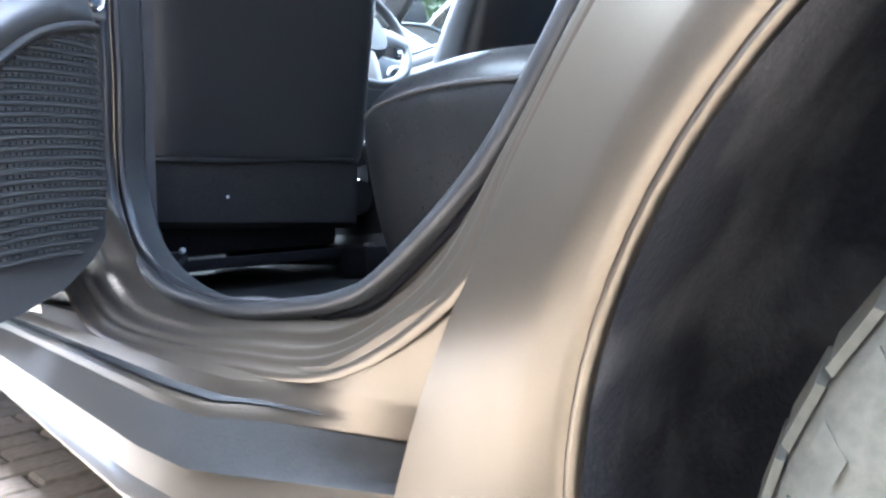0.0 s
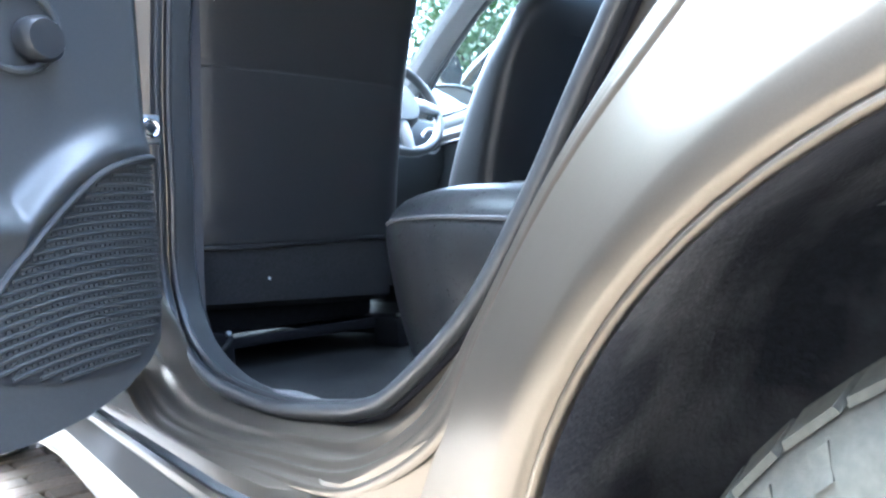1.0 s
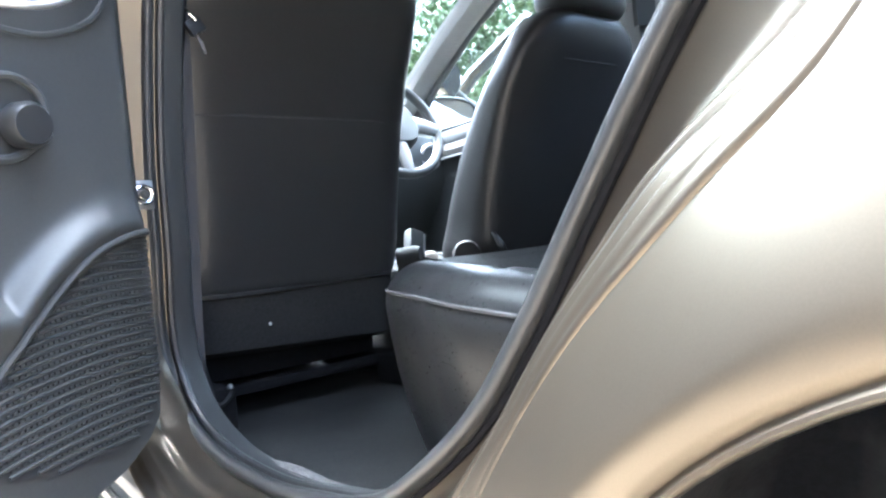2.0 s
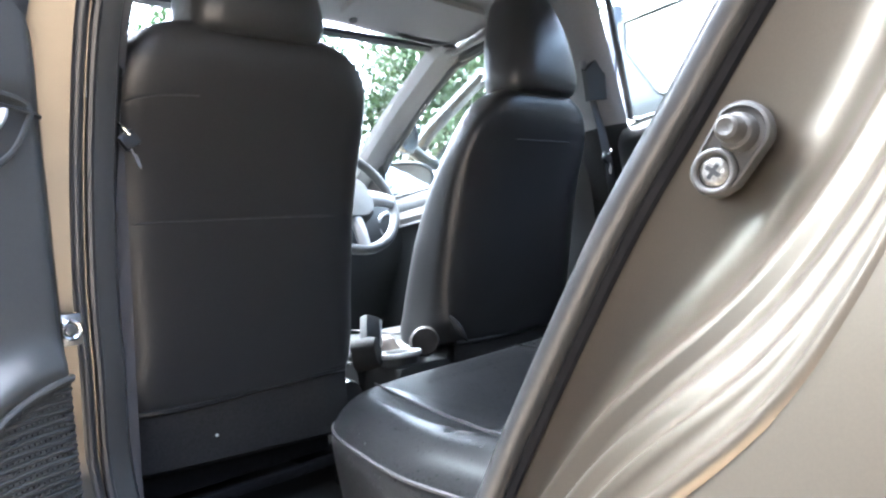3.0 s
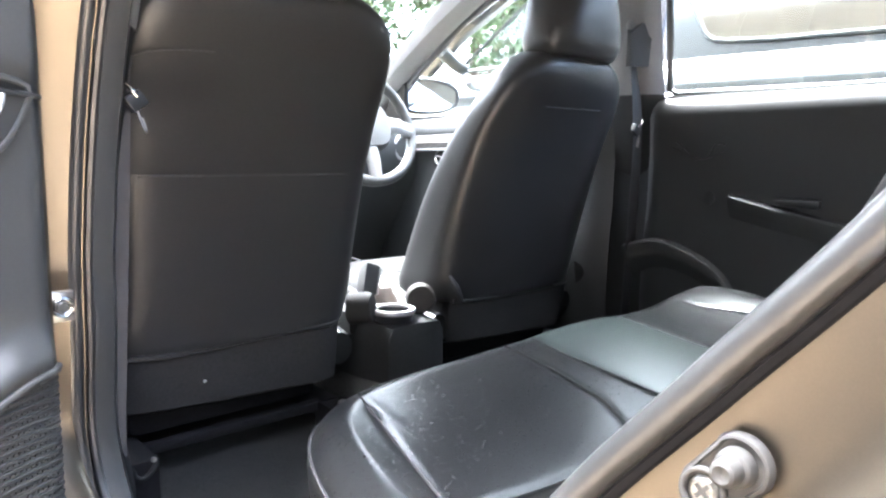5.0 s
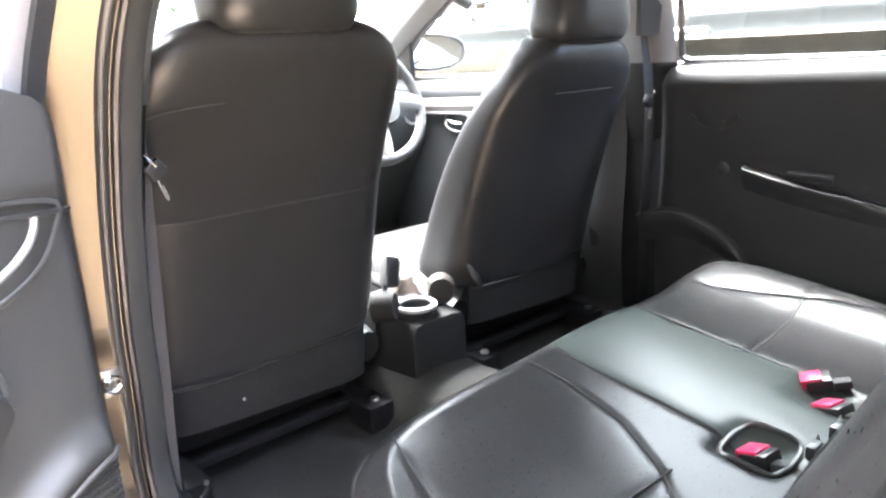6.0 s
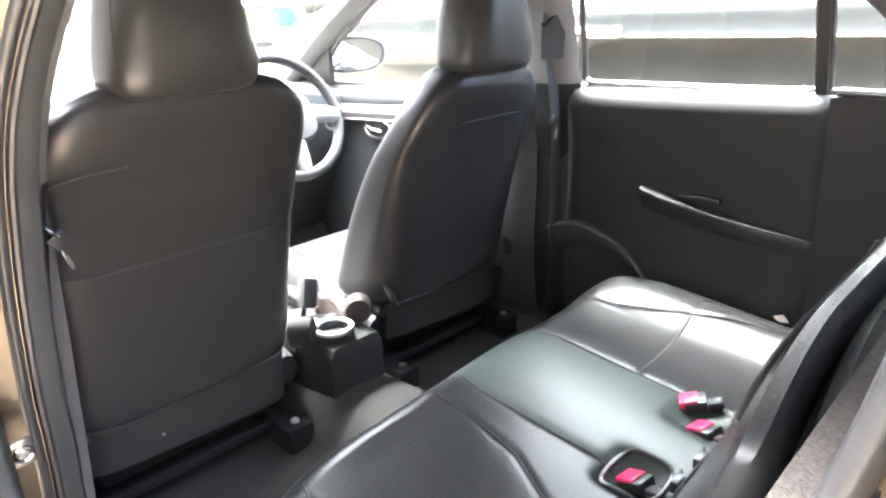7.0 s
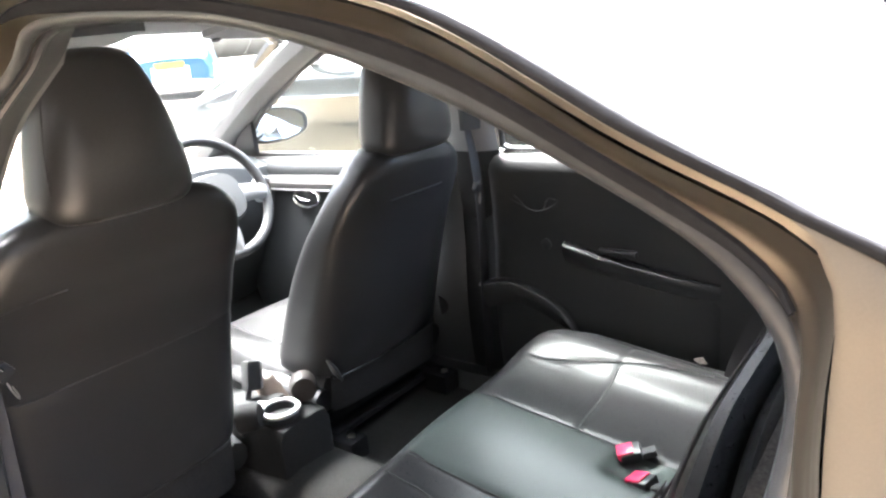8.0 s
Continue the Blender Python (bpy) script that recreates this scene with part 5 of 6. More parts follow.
# ---- front seat belts ----
for side in (-1, 1):
    sb = thing("seat_belt", (side * 0.62, 0.95, 0.9), "grey seat belt webbing with a steel tongue", "seat belt", "seat belts")
    pts = spline([(side * 0.612, 0.965, 1.19), (side * 0.624, 0.952, 1.05), (side * 0.632, 0.946, 0.90), (side * 0.640, 0.955, 0.70), (side * 0.648, 0.965, 0.50), (side * 0.65, 0.97, 0.36)], 24)
    v, f = loft([[(p[0] - side * 0.024 * -1, p[1] - 0.001, p[2]), (p[0] - side * 0.020, p[1] - 0.004, p[2]), (p[0] - side * 0.020, p[1] - 0.0025, p[2]), (p[0] + side * 0.024, p[1] + 0.0006, p[2])] for p in pts], ring=True, cap=True)
    mesh_part("webbing", v, f, WEBBING, sb)
    c = Vector((side * 0.608, 0.932, 0.925))
    bm = rbox(-0.013, 0.013, -0.006, 0.006, -0.012, 0.012, 0.004)
    bmesh.ops.transform(bm, matrix=Matrix.Translation(c + Vector((-side * 0.002, 0, 0.020))) @ Matrix.Rotation(radians(side * 35), 4, "Y"), verts=bm.verts)
    part("tongue_grip", bm, SMOOTH_PLASTIC, sb)
    v, f = tube(spline([c + Vector((side * 0.014, -0.007, 0.043)), c + Vector((side * 0.007, -0.009, 0.035)), c + Vector((-side * 0.001, -0.008, 0.026))], 8), 0.0024, 8)
    mesh_part("slot_bar", v, f, CHROME, sb)
    v, f = tube(spline([c + Vector((-side * 0.001, -0.008, 0.006)), c + Vector((-side * 0.003, -0.011, -0.006)), c + Vector((-side * 0.009, -0.012, -0.022)), c + Vector((-side * 0.0105, -0.010, -0.018)), c + Vector((-side * 0.006, -0.009, -0.002))], 18), 0.0012, 6)
    mesh_part("tongue", v, f, STEEL, sb)
    v, f = disc((side * 0.622, 0.962, 1.20), (-side * 0.6, -0.8, 0), 0.022, 0.016, 20, 0.3)
    mesh_part("upper_anchor", v, f, GREY_TRIM, sb)
    v, f = slab([(side * 0.590, 0.948, 1.10), (side * 0.628, 0.920, 1.10), (side * 0.630, 0.915, 1.19), (side * 0.612, 0.930, 1.205), (side * 0.590, 0.948, 1.18)], (0, 0.012, 0))
    mesh_part("anchor_cover", v, f, PLASTIC, sb)

# ---- rear bench ----
bench = thing("rear_bench", (0, 0.45, FLOOR_Z), "black leather rear bench with stitched panels, polished by use", "car seat")


FRONT_X = np.linspace(-0.70, 0.70, 281)
FRONT_Y = np.interp(FRONT_X, [-0.62, -0.605, -0.575, -0.545, -0.505, -0.46, -0.40, -0.30, -0.10, 0.1, 0.3, 0.45, 0.55, 0.60, 0.63], [0.40, 0.46, 0.555, 0.615, 0.664, 0.694, 0.714, 0.730, 0.738, 0.742, 0.748, 0.752, 0.735, 0.67, 0.57])
for _ in range(2):
    FRONT_Y = np.convolve(np.pad(FRONT_Y, 3, mode="edge"), np.ones(7) / 7, mode="valid")


def bench_front(x):
    """How far the cushion reaches forward at x."""
    return float(np.interp(x, FRONT_X, FRONT_Y))


def seam_left(y):
    return float(np.interp(y, [0.30, 0.38, 0.48, 0.60, 0.70], [-0.275, -0.200, -0.145, -0.122, -0.118]))


def seam_out(y, s=-1):
    return float(np.interp(y, [0.28, 0.40, 0.55, 0.69], [0.545, 0.52, 0.47, 0.425]))


def cross_seam(x):
    """The seam across the rear of each pad."""
    return 0.355 + 0.03 * math.sin(3 * abs(x)) if x < 0 else 0.43 + 0.05 * math.sin(3 * x)


def bench_z(x, y):
    d = bench_front(max(x, -0.555)) - y
    z = 0.577 - 0.050 * max(0.0, d) / 0.40
    z += (0.011 if x < 0 else 0.034) * math.exp(-((abs(x) - (0.56 if x < 0 else 0.53)) / 0.065) ** 2)
    # pads sink a little between their seams, the middle rises
    for a, b in ((-seam_out(y), seam_left(y)), (0.225, seam_out(y))):
        if a < x < b:
            t = (x - a) / (b - a)
            z -= 0.006 * math.sin(math.pi * t) ** 2 * min(1, max(0, d) / 0.1)
    if -0.05 < x < 0.22:
        z += 0.006 * math.sin(math.pi * (x + 0.05) / 0.27)
    for xs in (seam_left(y), -0.052, 0.220, -seam_out(y), seam_out(y)):
        z -= 0.0022 * math.exp(-((x - xs) / 0.008) ** 2)
    if x < seam_left(y) or x > 0.225:
        z -= 0.003 * math.exp(-((y - cross_seam(x)) / 0.007) ** 2)
    # buckle hollows
    for bx, by in ((-0.05, 0.325), (0.17, 0.315)):
        z -= 0.020 * math.exp(-(((x - bx) / 0.045) ** 4 + ((y - by) / 0.045) ** 4))
    return z


# outline of the cushion in plan, from the left rear round the front to the right rear
BENCH_EDGE = [Vector((-0.618, y, 0)) for y in np.linspace(0.22, 0.40, 10)] + [Vector((x, bench_front(x), 0)) for x in np.linspace(-0.612, 0.625, 420)] + [Vector((0.632, y, 0)) for y in np.linspace(0.56, 0.24, 16)]
BENCH_EDGE = spline(BENCH_EDGE[::3], 900)
arc = np.concatenate([[0.0], np.cumsum([(Vector(BENCH_EDGE[i + 1]) - Vector(BENCH_EDGE[i])).length for i in range(len(BENCH_EDGE) - 1)])])
BENCH_EDGE = np.array([[np.interp(t, arc, [p[k] for p in BENCH_EDGE]) for k in (0, 1)] for t in np.linspace(0, arc[-1], 360)])
for _ in range(6):
    BENCH_EDGE[1:-1] = (BENCH_EDGE[:-2] + 2 * BENCH_EDGE[1:-1] + BENCH_EDGE[2:]) / 4
INWARD = np.gradient(BENCH_EDGE, axis=0)
INWARD = np.stack([INWARD[:, 1], -INWARD[:, 0]], axis=1)
for _ in range(10):
    INWARD[1:-1] = (INWARD[:-2] + 2 * INWARD[1:-1] + INWARD[2:]) / 4
INWARD /= np.linalg.norm(INWARD, axis=1, keepdims=True)


# the rim keeps an even height, whatever seams run into it
RIM_Z = np.array([bench_z(*(p + n * 0.055)) for p, n in zip(BENCH_EDGE, INWARD)])
RIM_Z = np.convolve(np.pad(RIM_Z, 30, mode="edge"), np.hanning(63)[1:-1] / np.hanning(63).sum(), mode="valid")


def roll(i, q, lift=0.0):
    """A point on the rounded rim of the cushion: q is 0 on top and a quarter turn at the side."""
    R = 0.050
    p = BENCH_EDGE[i] + INWARD[i] * (0.055 - (R + 0.002 + lift) * math.sin(q))
    return (p[0], p[1], RIM_Z[i] - R + (R + lift) * math.cos(q))


rows = []
for i in range(len(BENCH_EDGE)):
    inner = BENCH_EDGE[i] + INWARD[i] * 0.055
    back = np.array([min(max(BENCH_EDGE[i][0], -0.52), 0.56) * (0.94 if BENCH_EDGE[i][0] < 0 else 1.0), 0.13])
    row = []
    for k in np.linspace(0, 1, 96):
        p = back + (inner - back) * k
        row.append((p[0], p[1], bench_z(*p) + (RIM_Z[i] - bench_z(*inner)) * k ** 8))
    row += [roll(i, q) for q in np.linspace(0.15, math.pi / 2, 10)]
    top = row[-1][2]
    for k in np.linspace(0.1, 1, 8):
        p = BENCH_EDGE[i] + INWARD[i] * (0.003 + 0.040 * k - 0.008 * math.sin(math.pi * k))
        row.append((p[0], p[1], top - (top - 0.315) * k))
    rows.append(row)
v, f = loft(rows)
cushion = mesh_part("cushion", v, f, BENCH_LEATHER, bench)
v, f = tube([roll(i, 1.20, 0.0008) for i in range(4, len(BENCH_EDGE) - 4, 2)], 0.0022, 6)
mesh_part("piping", v, f, THREAD, cushion)
# the middle place: the sky's greenish reflection is put into its paler colour
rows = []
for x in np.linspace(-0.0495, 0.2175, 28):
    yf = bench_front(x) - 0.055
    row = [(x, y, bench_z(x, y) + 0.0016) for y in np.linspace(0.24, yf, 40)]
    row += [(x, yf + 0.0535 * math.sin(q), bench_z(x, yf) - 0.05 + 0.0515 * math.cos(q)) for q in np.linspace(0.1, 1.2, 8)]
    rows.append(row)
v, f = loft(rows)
mesh_part("middle_pad", v, f, LEATHER_SHEEN, cushion, "leather middle pad with a pale green sky sheen in its colour")


def seam_line(pts, name="seam", r=0.0018):
    v, f = tube([(x, y, bench_z(x, y) + 0.0022) for x, y in pts], r, 6)
    return mesh_part(name, v, f, THREAD, cushion)


seam_line([(seam_left(y), y) for y in np.linspace(0.30, 0.690, 30)])
seam_line([(-0.052, y) for y in np.linspace(0.37, 0.69, 24)])
seam_line([(0.220, y) for y in np.linspace(0.37, 0.69, 24)])
seam_line([(-seam_out(y), y) for y in np.linspace(0.28, 0.655, 24)])
seam_line([(seam_out(y), y) for y in np.linspace(0.28, 0.685, 24)])
seam_line([(x, cross_seam(x)) for x in np.linspace(-0.50, -0.19, 20)])
seam_line([(x, cross_seam(x)) for x in np.linspace(0.23, 0.50, 20)])

# backrest, leaning to the rear
rows = []
for x in np.concatenate([np.linspace(-0.555, -0.525, 5), np.linspace(-0.505, 0.54, 40), np.linspace(0.56, 0.60, 4)]):
    e = max(0.0, (abs(x) - 0.54) / 0.06) if x > 0 else max(0.0, (abs(x) - 0.505) / 0.05)
    s = math.sqrt(max(0.0, 1 - e * e))
    prof = [(0.20, 0.45), (0.228, 0.50), (0.218, 0.56), (0.172, 0.66), (0.116, 0.78), (0.064, 0.90), (0.040, 0.950), (0.036, 0.962), (0.034, 0.974), (0.026, 0.985), (0.014, 0.987), (0.007, 0.978), (0.003, 0.950), (-0.003, 0.950), (-0.007, 0.980), (-0.018, 0.991), (-0.029, 0.989), (-0.034, 0.975), (-0.034, 0.9), (0.0, 0.6)]
    cy, cz = 0.04, 0.74
    bol = 0.008 * math.exp(-((abs(x) - 0.50) / 0.07) ** 2)
    back = 0.025 * min(1.0, max(0.0, (abs(x) - 0.30) / 0.24)) ** 1.5
    rows.append([(x, -back + cy + (y - cy) * (0.55 + 0.45 * s) + bol * (0.1 < y), cz + (z - cz) * (0.85 + 0.15 * s)) for y, z in prof])
v, f = loft(rows, ring=True, cap=True)
rb = mesh_part("backrest", v, f, BENCH_LEATHER, bench)
for xs_ in (-0.12, 0.20):
    v, f = tube([(xs_, y + 0.003, z) for y, z in ((0.214, 0.57), (0.174, 0.66), (0.118, 0.78), (0.066, 0.90), (0.040, 0.955), (0.026, 0.990))], 0.002, 6)
    mesh_part("seam", v, f, THREAD, rb)


v, f = tube([(x, 0.0415 - 0.025 * min(1.0, max(0.0, (abs(x) - 0.30) / 0.24)) ** 1.5, 0.961) for x in np.linspace(-0.49, 0.53, 40)], 0.0025, 6)
mesh_part("piping", v, f, THREAD, rb)
# moulded pocket round the left buckle
v, f = tube([(-0.045 + 0.052 * math.copysign(abs(math.cos(q)) ** 0.6, math.cos(q)), 0.318 + 0.046 * math.copysign(abs(math.sin(q)) ** 0.6, math.sin(q)),
              bench_z(-0.045 + 0.056 * math.cos(q), 0.318 + 0.05 * math.sin(q)) + 0.003) for q in [2 * math.pi * j / 40 for j in range(40)]], 0.0045, 8, closed=True)
mesh_part("buckle_pocket", v, f, LEATHER, bench)


def buckle(x, y, z, tilt, label):
    b = thing("seat_belt_buckle", (x, y, z), label, "belt buckle", "rear belt buckles")
    m = Matrix.Translation((x, y, z)) @ Matrix.Rotation(radians(tilt), 4, "Z") @ Matrix.Rotation(radians(-18), 4, "X") @ Matrix.Scale(0.78, 4)
    bm = rbox(-0.027, 0.027, -0.030, 0.024, -0.022, 0.004, 0.006)
    bmesh.ops.transform(bm, matrix=m, verts=bm.verts)
    part("housing", bm, SMOOTH_PLASTIC, b)
    bm = rbox(-0.024, 0.024, -0.012, 0.0305, -0.014, 0.0085, 0.003)
    bmesh.ops.transform(bm, matrix=m, verts=bm.verts)
    part("button", bm, RED, b, "red release button")
    bm = rbox(-0.012, 0.012, 0.0306, 0.0312, 0.0015, 0.0035, 0)
    bmesh.ops.transform(bm, matrix=m, verts=bm.verts)
    part("lettering", bm, material("pale_print", (0.8, 0.6, 0.6), 0.6), b)
    bm = rbox(-0.014, 0.014, -0.065, -0.028, -0.03, -0.012, 0.004)
    bmesh.ops.transform(bm, matrix=m, verts=bm.verts)
    part("stalk", bm, WEBBING, b)


buckle(-0.044, 0.322, 0.516, -8, "black belt buckle with a red button, sunk in the cushion")
buckle(0.140, 0.292, 0.528, -12, "black belt buckle with a red button beside its twin")
buckle(0.212, 0.345, 0.532, 28, "black belt buckle with a red edge, turned on its side")
# rear outer belts
sb = thing("rear_seat_belt", (-0.1, 0.215, 0.57), "dark rear lap belt with two steel tongues in the seat crease", "seat belt", "rear seat belts")
pts = spline([(-0.22, 0.222, 0.555), (-0.12, 0.226, 0.566), (0.0, 0.232, 0.562), (0.10, 0.234, 0.552)], 16)
v, f = loft([[(p[0], p[1] - 0.006, p[2] + 0.020), (p[0], p[1] + 0.006, p[2] - 0.012), (p[0], p[1] + 0.008, p[2] - 0.011), (p[0], p[1] - 0.004, p[2] + 0.021)] for p in pts], ring=True, cap=True)
mesh_part("webbing", v, f, WEBBING, sb)
for x, z in ((-0.085, 0.575), (-0.01, 0.572)):
    part("tongue_grip", rbox(x - 0.016, x + 0.012, 0.228, 0.240, z - 0.010, z + 0.010, 0.004), SMOOTH_PLASTIC, sb)
    v, f = tube([(x + 0.010, 0.238, z + 0.004), (x + 0.026, 0.240, z + 0.008), (x + 0.030, 0.240, z + 0.001), (x + 0.012, 0.239, z - 0.005)], 0.0015, 6)
    mesh_part("tongue", v, f, STEEL, sb)
for side in (1,):
    sb = thing("rear_seat_belt", (side * 0.56, 0.2, 0.6), "dark rear seat belt lying along the backrest edge", "seat belt", "rear seat belts")
    pts = spline([(side * 0.575, 0.245, 0.535), (side * 0.590, 0.22, 0.62), (side * 0.597, 0.16, 0.76), (side * 0.600, 0.09, 0.90), (side * 0.595, 0.0, 1.04), (side * 0.585, -0.10, 1.17)], 24)
    v, f = loft([[(p[0], p[1] - 0.022, p[2] - 0.010), (p[0], p[1] + 0.022, p[2] + 0.010), (p[0] - side * 0.002, p[1] + 0.022, p[2] + 0.010), (p[0] - side * 0.002, p[1] - 0.022, p[2] - 0.010)] for p in pts], ring=True, cap=True)
    mesh_part("webbing", v, f, WEBBING, sb)
    v, f = slab([(side * 0.562, 0.30, 0.572), (side * 0.562, 0.312, 0.586), (side * 0.558, 0.330, 0.580), (side * 0.558, 0.318, 0.570)], (side * 0.003, 0, 0))
    mesh_part("tongue", v, f, STEEL, sb)

# ---- open left rear door ----
HX, HY, ANG = -0.750, 0.800, radians(68)
DU, DN = Vector((-math.sin(ANG), -math.cos(ANG), 0)), Vector((math.cos(ANG), -math.sin(ANG), 0))
door = thing("left_rear_door", (HX, HY, 0.35), "wide-open rear door with black moulded trim and ribbed speaker grille", "car door")


def dp(u, n, z):
    p = Vector((HX, HY, 0)) + DU * u + DN * n
    return (p.x, p.y, z)


def door_low(u):
    return float(np.interp(u, [0, 0.006, 0.015, 0.035, 0.07, 0.12, 0.18, 0.3, 0.6, 0.75, 0.9], [0.50, 0.455, 0.425, 0.398, 0.372, 0.352, 0.340, 0.335, 0.34, 0.42, 0.62]))


def door_top(u):
    return float(np.interp(u, [0, 0.012, 0.03, 0.06, 0.9], [1.005, 1.040, 1.058, 1.068, 1.072]))


def relief(u, z):
    """Depth of the trim: a bolster above the grille and a shallow pull recess."""
    c = 0.655 - 0.10 * np.clip((u - 0.02) / 0.16, 0, 1) ** 2
    n = 0.020 * math.exp(-((z - c) / 0.022) ** 2) * np.clip(0.4 + u / 0.1, 0, 1)
    n += 0.014 / (1 + math.exp((z - c) / 0.010))
    n += 0.012 / (1 + math.exp(-(z - 0.955) / 0.006))
    edge = min(u, 0.02) / 0.02
    return float(n) * (0.35 + 0.65 * edge) - 0.010 * (1 - edge) ** 2


rows = []
for u in np.concatenate([np.linspace(0, 0.02, 5), np.linspace(0.025, 0.30, 90), np.linspace(0.33, 0.90, 16)]):
    lo, hi = door_low(u), door_top(u)
    rows.append([dp(u, -0.03, lo + 0.004)] + [dp(u, relief(u, z), z) for z in np.linspace(lo, hi, 120)] + [dp(u, -0.02, hi + 0.006)])
v, f = loft(rows)
trim = mesh_part("door_trim", v, f, PLASTIC, door)
# outer shell with painted edge
rows = []
for u in np.concatenate([np.linspace(-0.012, 0.30, 14), np.linspace(0.35, 0.92, 12)]):
    lo, hi = door_low(max(u, 0)) - 0.012, 1.03
    b = lambda z: -0.115 - 0.012 * math.sin(math.pi * np.clip((z - 0.3) / 0.8, 0, 1))
    rows.append([dp(u, -0.022, lo + 0.012), dp(u, -0.060, lo), dp(u, b(lo), lo)] + [dp(u, b(z), z) for z in np.linspace(lo + 0.02, hi, 14)] + [dp(u, -0.06, hi + 0.01), dp(u, -0.022, hi)])
v, f = loft(rows, ring=True, cap=True)
mesh_part("shell", v, f, PAINT, door, "bronze-metallic door shell")
v, f = tube([dp(u, -0.030, door_low(max(u, 0)) - 0.004) for u in np.linspace(0, 0.9, 40)], 0.008, 8)
mesh_part("door_seal", v, f, RUBBER, door)

# speaker grille with curved ribs
GTOP = [(0.006, 0.638), (0.03, 0.636), (0.06, 0.628), (0.09, 0.614), (0.12, 0.590), (0.15, 0.560), (0.18, 0.528), (0.21, 0.492), (0.24, 0.452), (0.26, 0.42)]


def gtop(u):
    return float(np.interp(u, [p[0] for p in GTOP], [p[1] for p in GTOP]))


def glow(u):
    return max(door_low(u) + 0.018, 0.392 + 0.2 * max(0, u - 0.15)) if u < 0.26 else 0.42


us = np.linspace(0.006, 0.258, 40)
v, f = loft([[dp(u, relief(u, z) + 0.002, z) for z in np.linspace(min(glow(u), gtop(u) - 0.002), gtop(u), 24)] for u in us])
grille = mesh_part("speaker_grille", v, f, SMOOTH_PLASTIC, trim, "ribbed black speaker grille")
v, f = tube([dp(u, relief(u, z) + 0.004, z) for u, z in spline(GTOP, 40)], 0.0042, 8)
mesh_part("grille_rim", v, f, PLASTIC, trim)
for k in range(23):
    z0 = 0.400 + k * 0.0104
    line = []
    for u in np.linspace(0.010, 0.256, 36):
        z = z0 + 0.020 * (1 - ((u - 0.02) / 0.17) ** 2) - 0.012
        if glow(u) + 0.004 < z < gtop(u) - 0.007:
            line.append((u, z))
    if len(line) < 3:
        continue
    v, f = tube([dp(u, relief(u, z) + 0.0026, z) for u, z in line], 0.0022, 6)
    mesh_part("rib", v, f, PLASTIC, trim)
    # moulded dashes on each rib
    vs, fs = [], []
    u0, u1 = line[0][0], line[-1][0]
    m = int((u1 - u0) / 0.006)
    for j in range(m):
        u = u0 + (j + 0.5) * (u1 - u0) / max(m, 1)
        z = z0 + 0.020 * (1 - ((u - 0.02) / 0.17) ** 2) - 0.012
        a, b = slab([dp(u + p, relief(u, z) + 0.0044, z + 0.0052 + q) for p, q in ((-0.0016, -0.0012), (0.0016, -0.0012), (0.0016, 0.0012), (-0.0016, 0.0012))], DN * -0.003)
        fs += [tuple(i + len(vs) for i in t) for t in b]
        vs += a
    if vs:
        tagged(mesh_part("dashes", vs, fs, PLASTIC, trim, smooth=False), kind="stuff")

# pull handle and lock lever
v, f = tube([dp(u, n, z) for u, n, z in spline([(0.050, 0.006, 0.936), (0.058, 0.014, 0.924), (0.072, 0.018, 0.908), (0.095, 0.018, 0.890), (0.125, 0.018, 0.878), (0.155, 0.006, 0.876)], 20)], 0.0042, 10)
mesh_part("pull_handle", v, f, SILVER, trim, "satin silver pull handle")
v, f = tube([dp(u, 0.007, z) for u, z in spline([(0.022, 0.945), (0.030, 0.915), (0.050, 0.885), (0.085, 0.862), (0.13, 0.850), (0.19, 0.86), (0.20, 0.92), (0.15, 0.950), (0.08, 0.955)], 40, closed=True)], 0.0035, 8, closed=True, up=tuple(DN), flat=0.7)
mesh_part("handle_surround", v, f, PLASTIC, trim)
# round lock knob in a shallow hollow
v, f = disc(dp(0.146, 0.008, 0.752), DN + Vector((0, 0, -0.1)), 0.024, 0.022, 32, 0.3)
mesh_part("knob", v, f, SMOOTH_PLASTIC, trim, "round black knob")
v, f = torus(dp(0.165, 0.010, 0.758), DN, 0.048, 0.005, 40, 8, squash=0.8)
mesh_part("knob_surround", v, f, PLASTIC, trim)
v, f = tube([dp(u, relief(u, 0.955) + 0.003, 0.935 + 0.02 * u / 0.3) for u in np.linspace(0.004, 0.4, 20)], 0.003, 6)
mesh_part("trim_line", v, f, SMOOTH_PLASTIC, trim)
# window frame and glass above the belt
FR = [(0.026, 1.02), (0.012, 1.10), (-0.018, 1.21), (-0.052, 1.33), (-0.056, 1.375), (-0.03, 1.41), (0.06, 1.425), (0.20, 1.43), (0.42, 1.41), (0.62, 1.35), (0.78, 1.26), (0.86, 1.16), (0.84, 1.03)]
fr = spline(FR, 70)


def lean(z):
    """How far the window frame leans inward with height."""
    return 0.16 * max(0.0, z - 1.03)


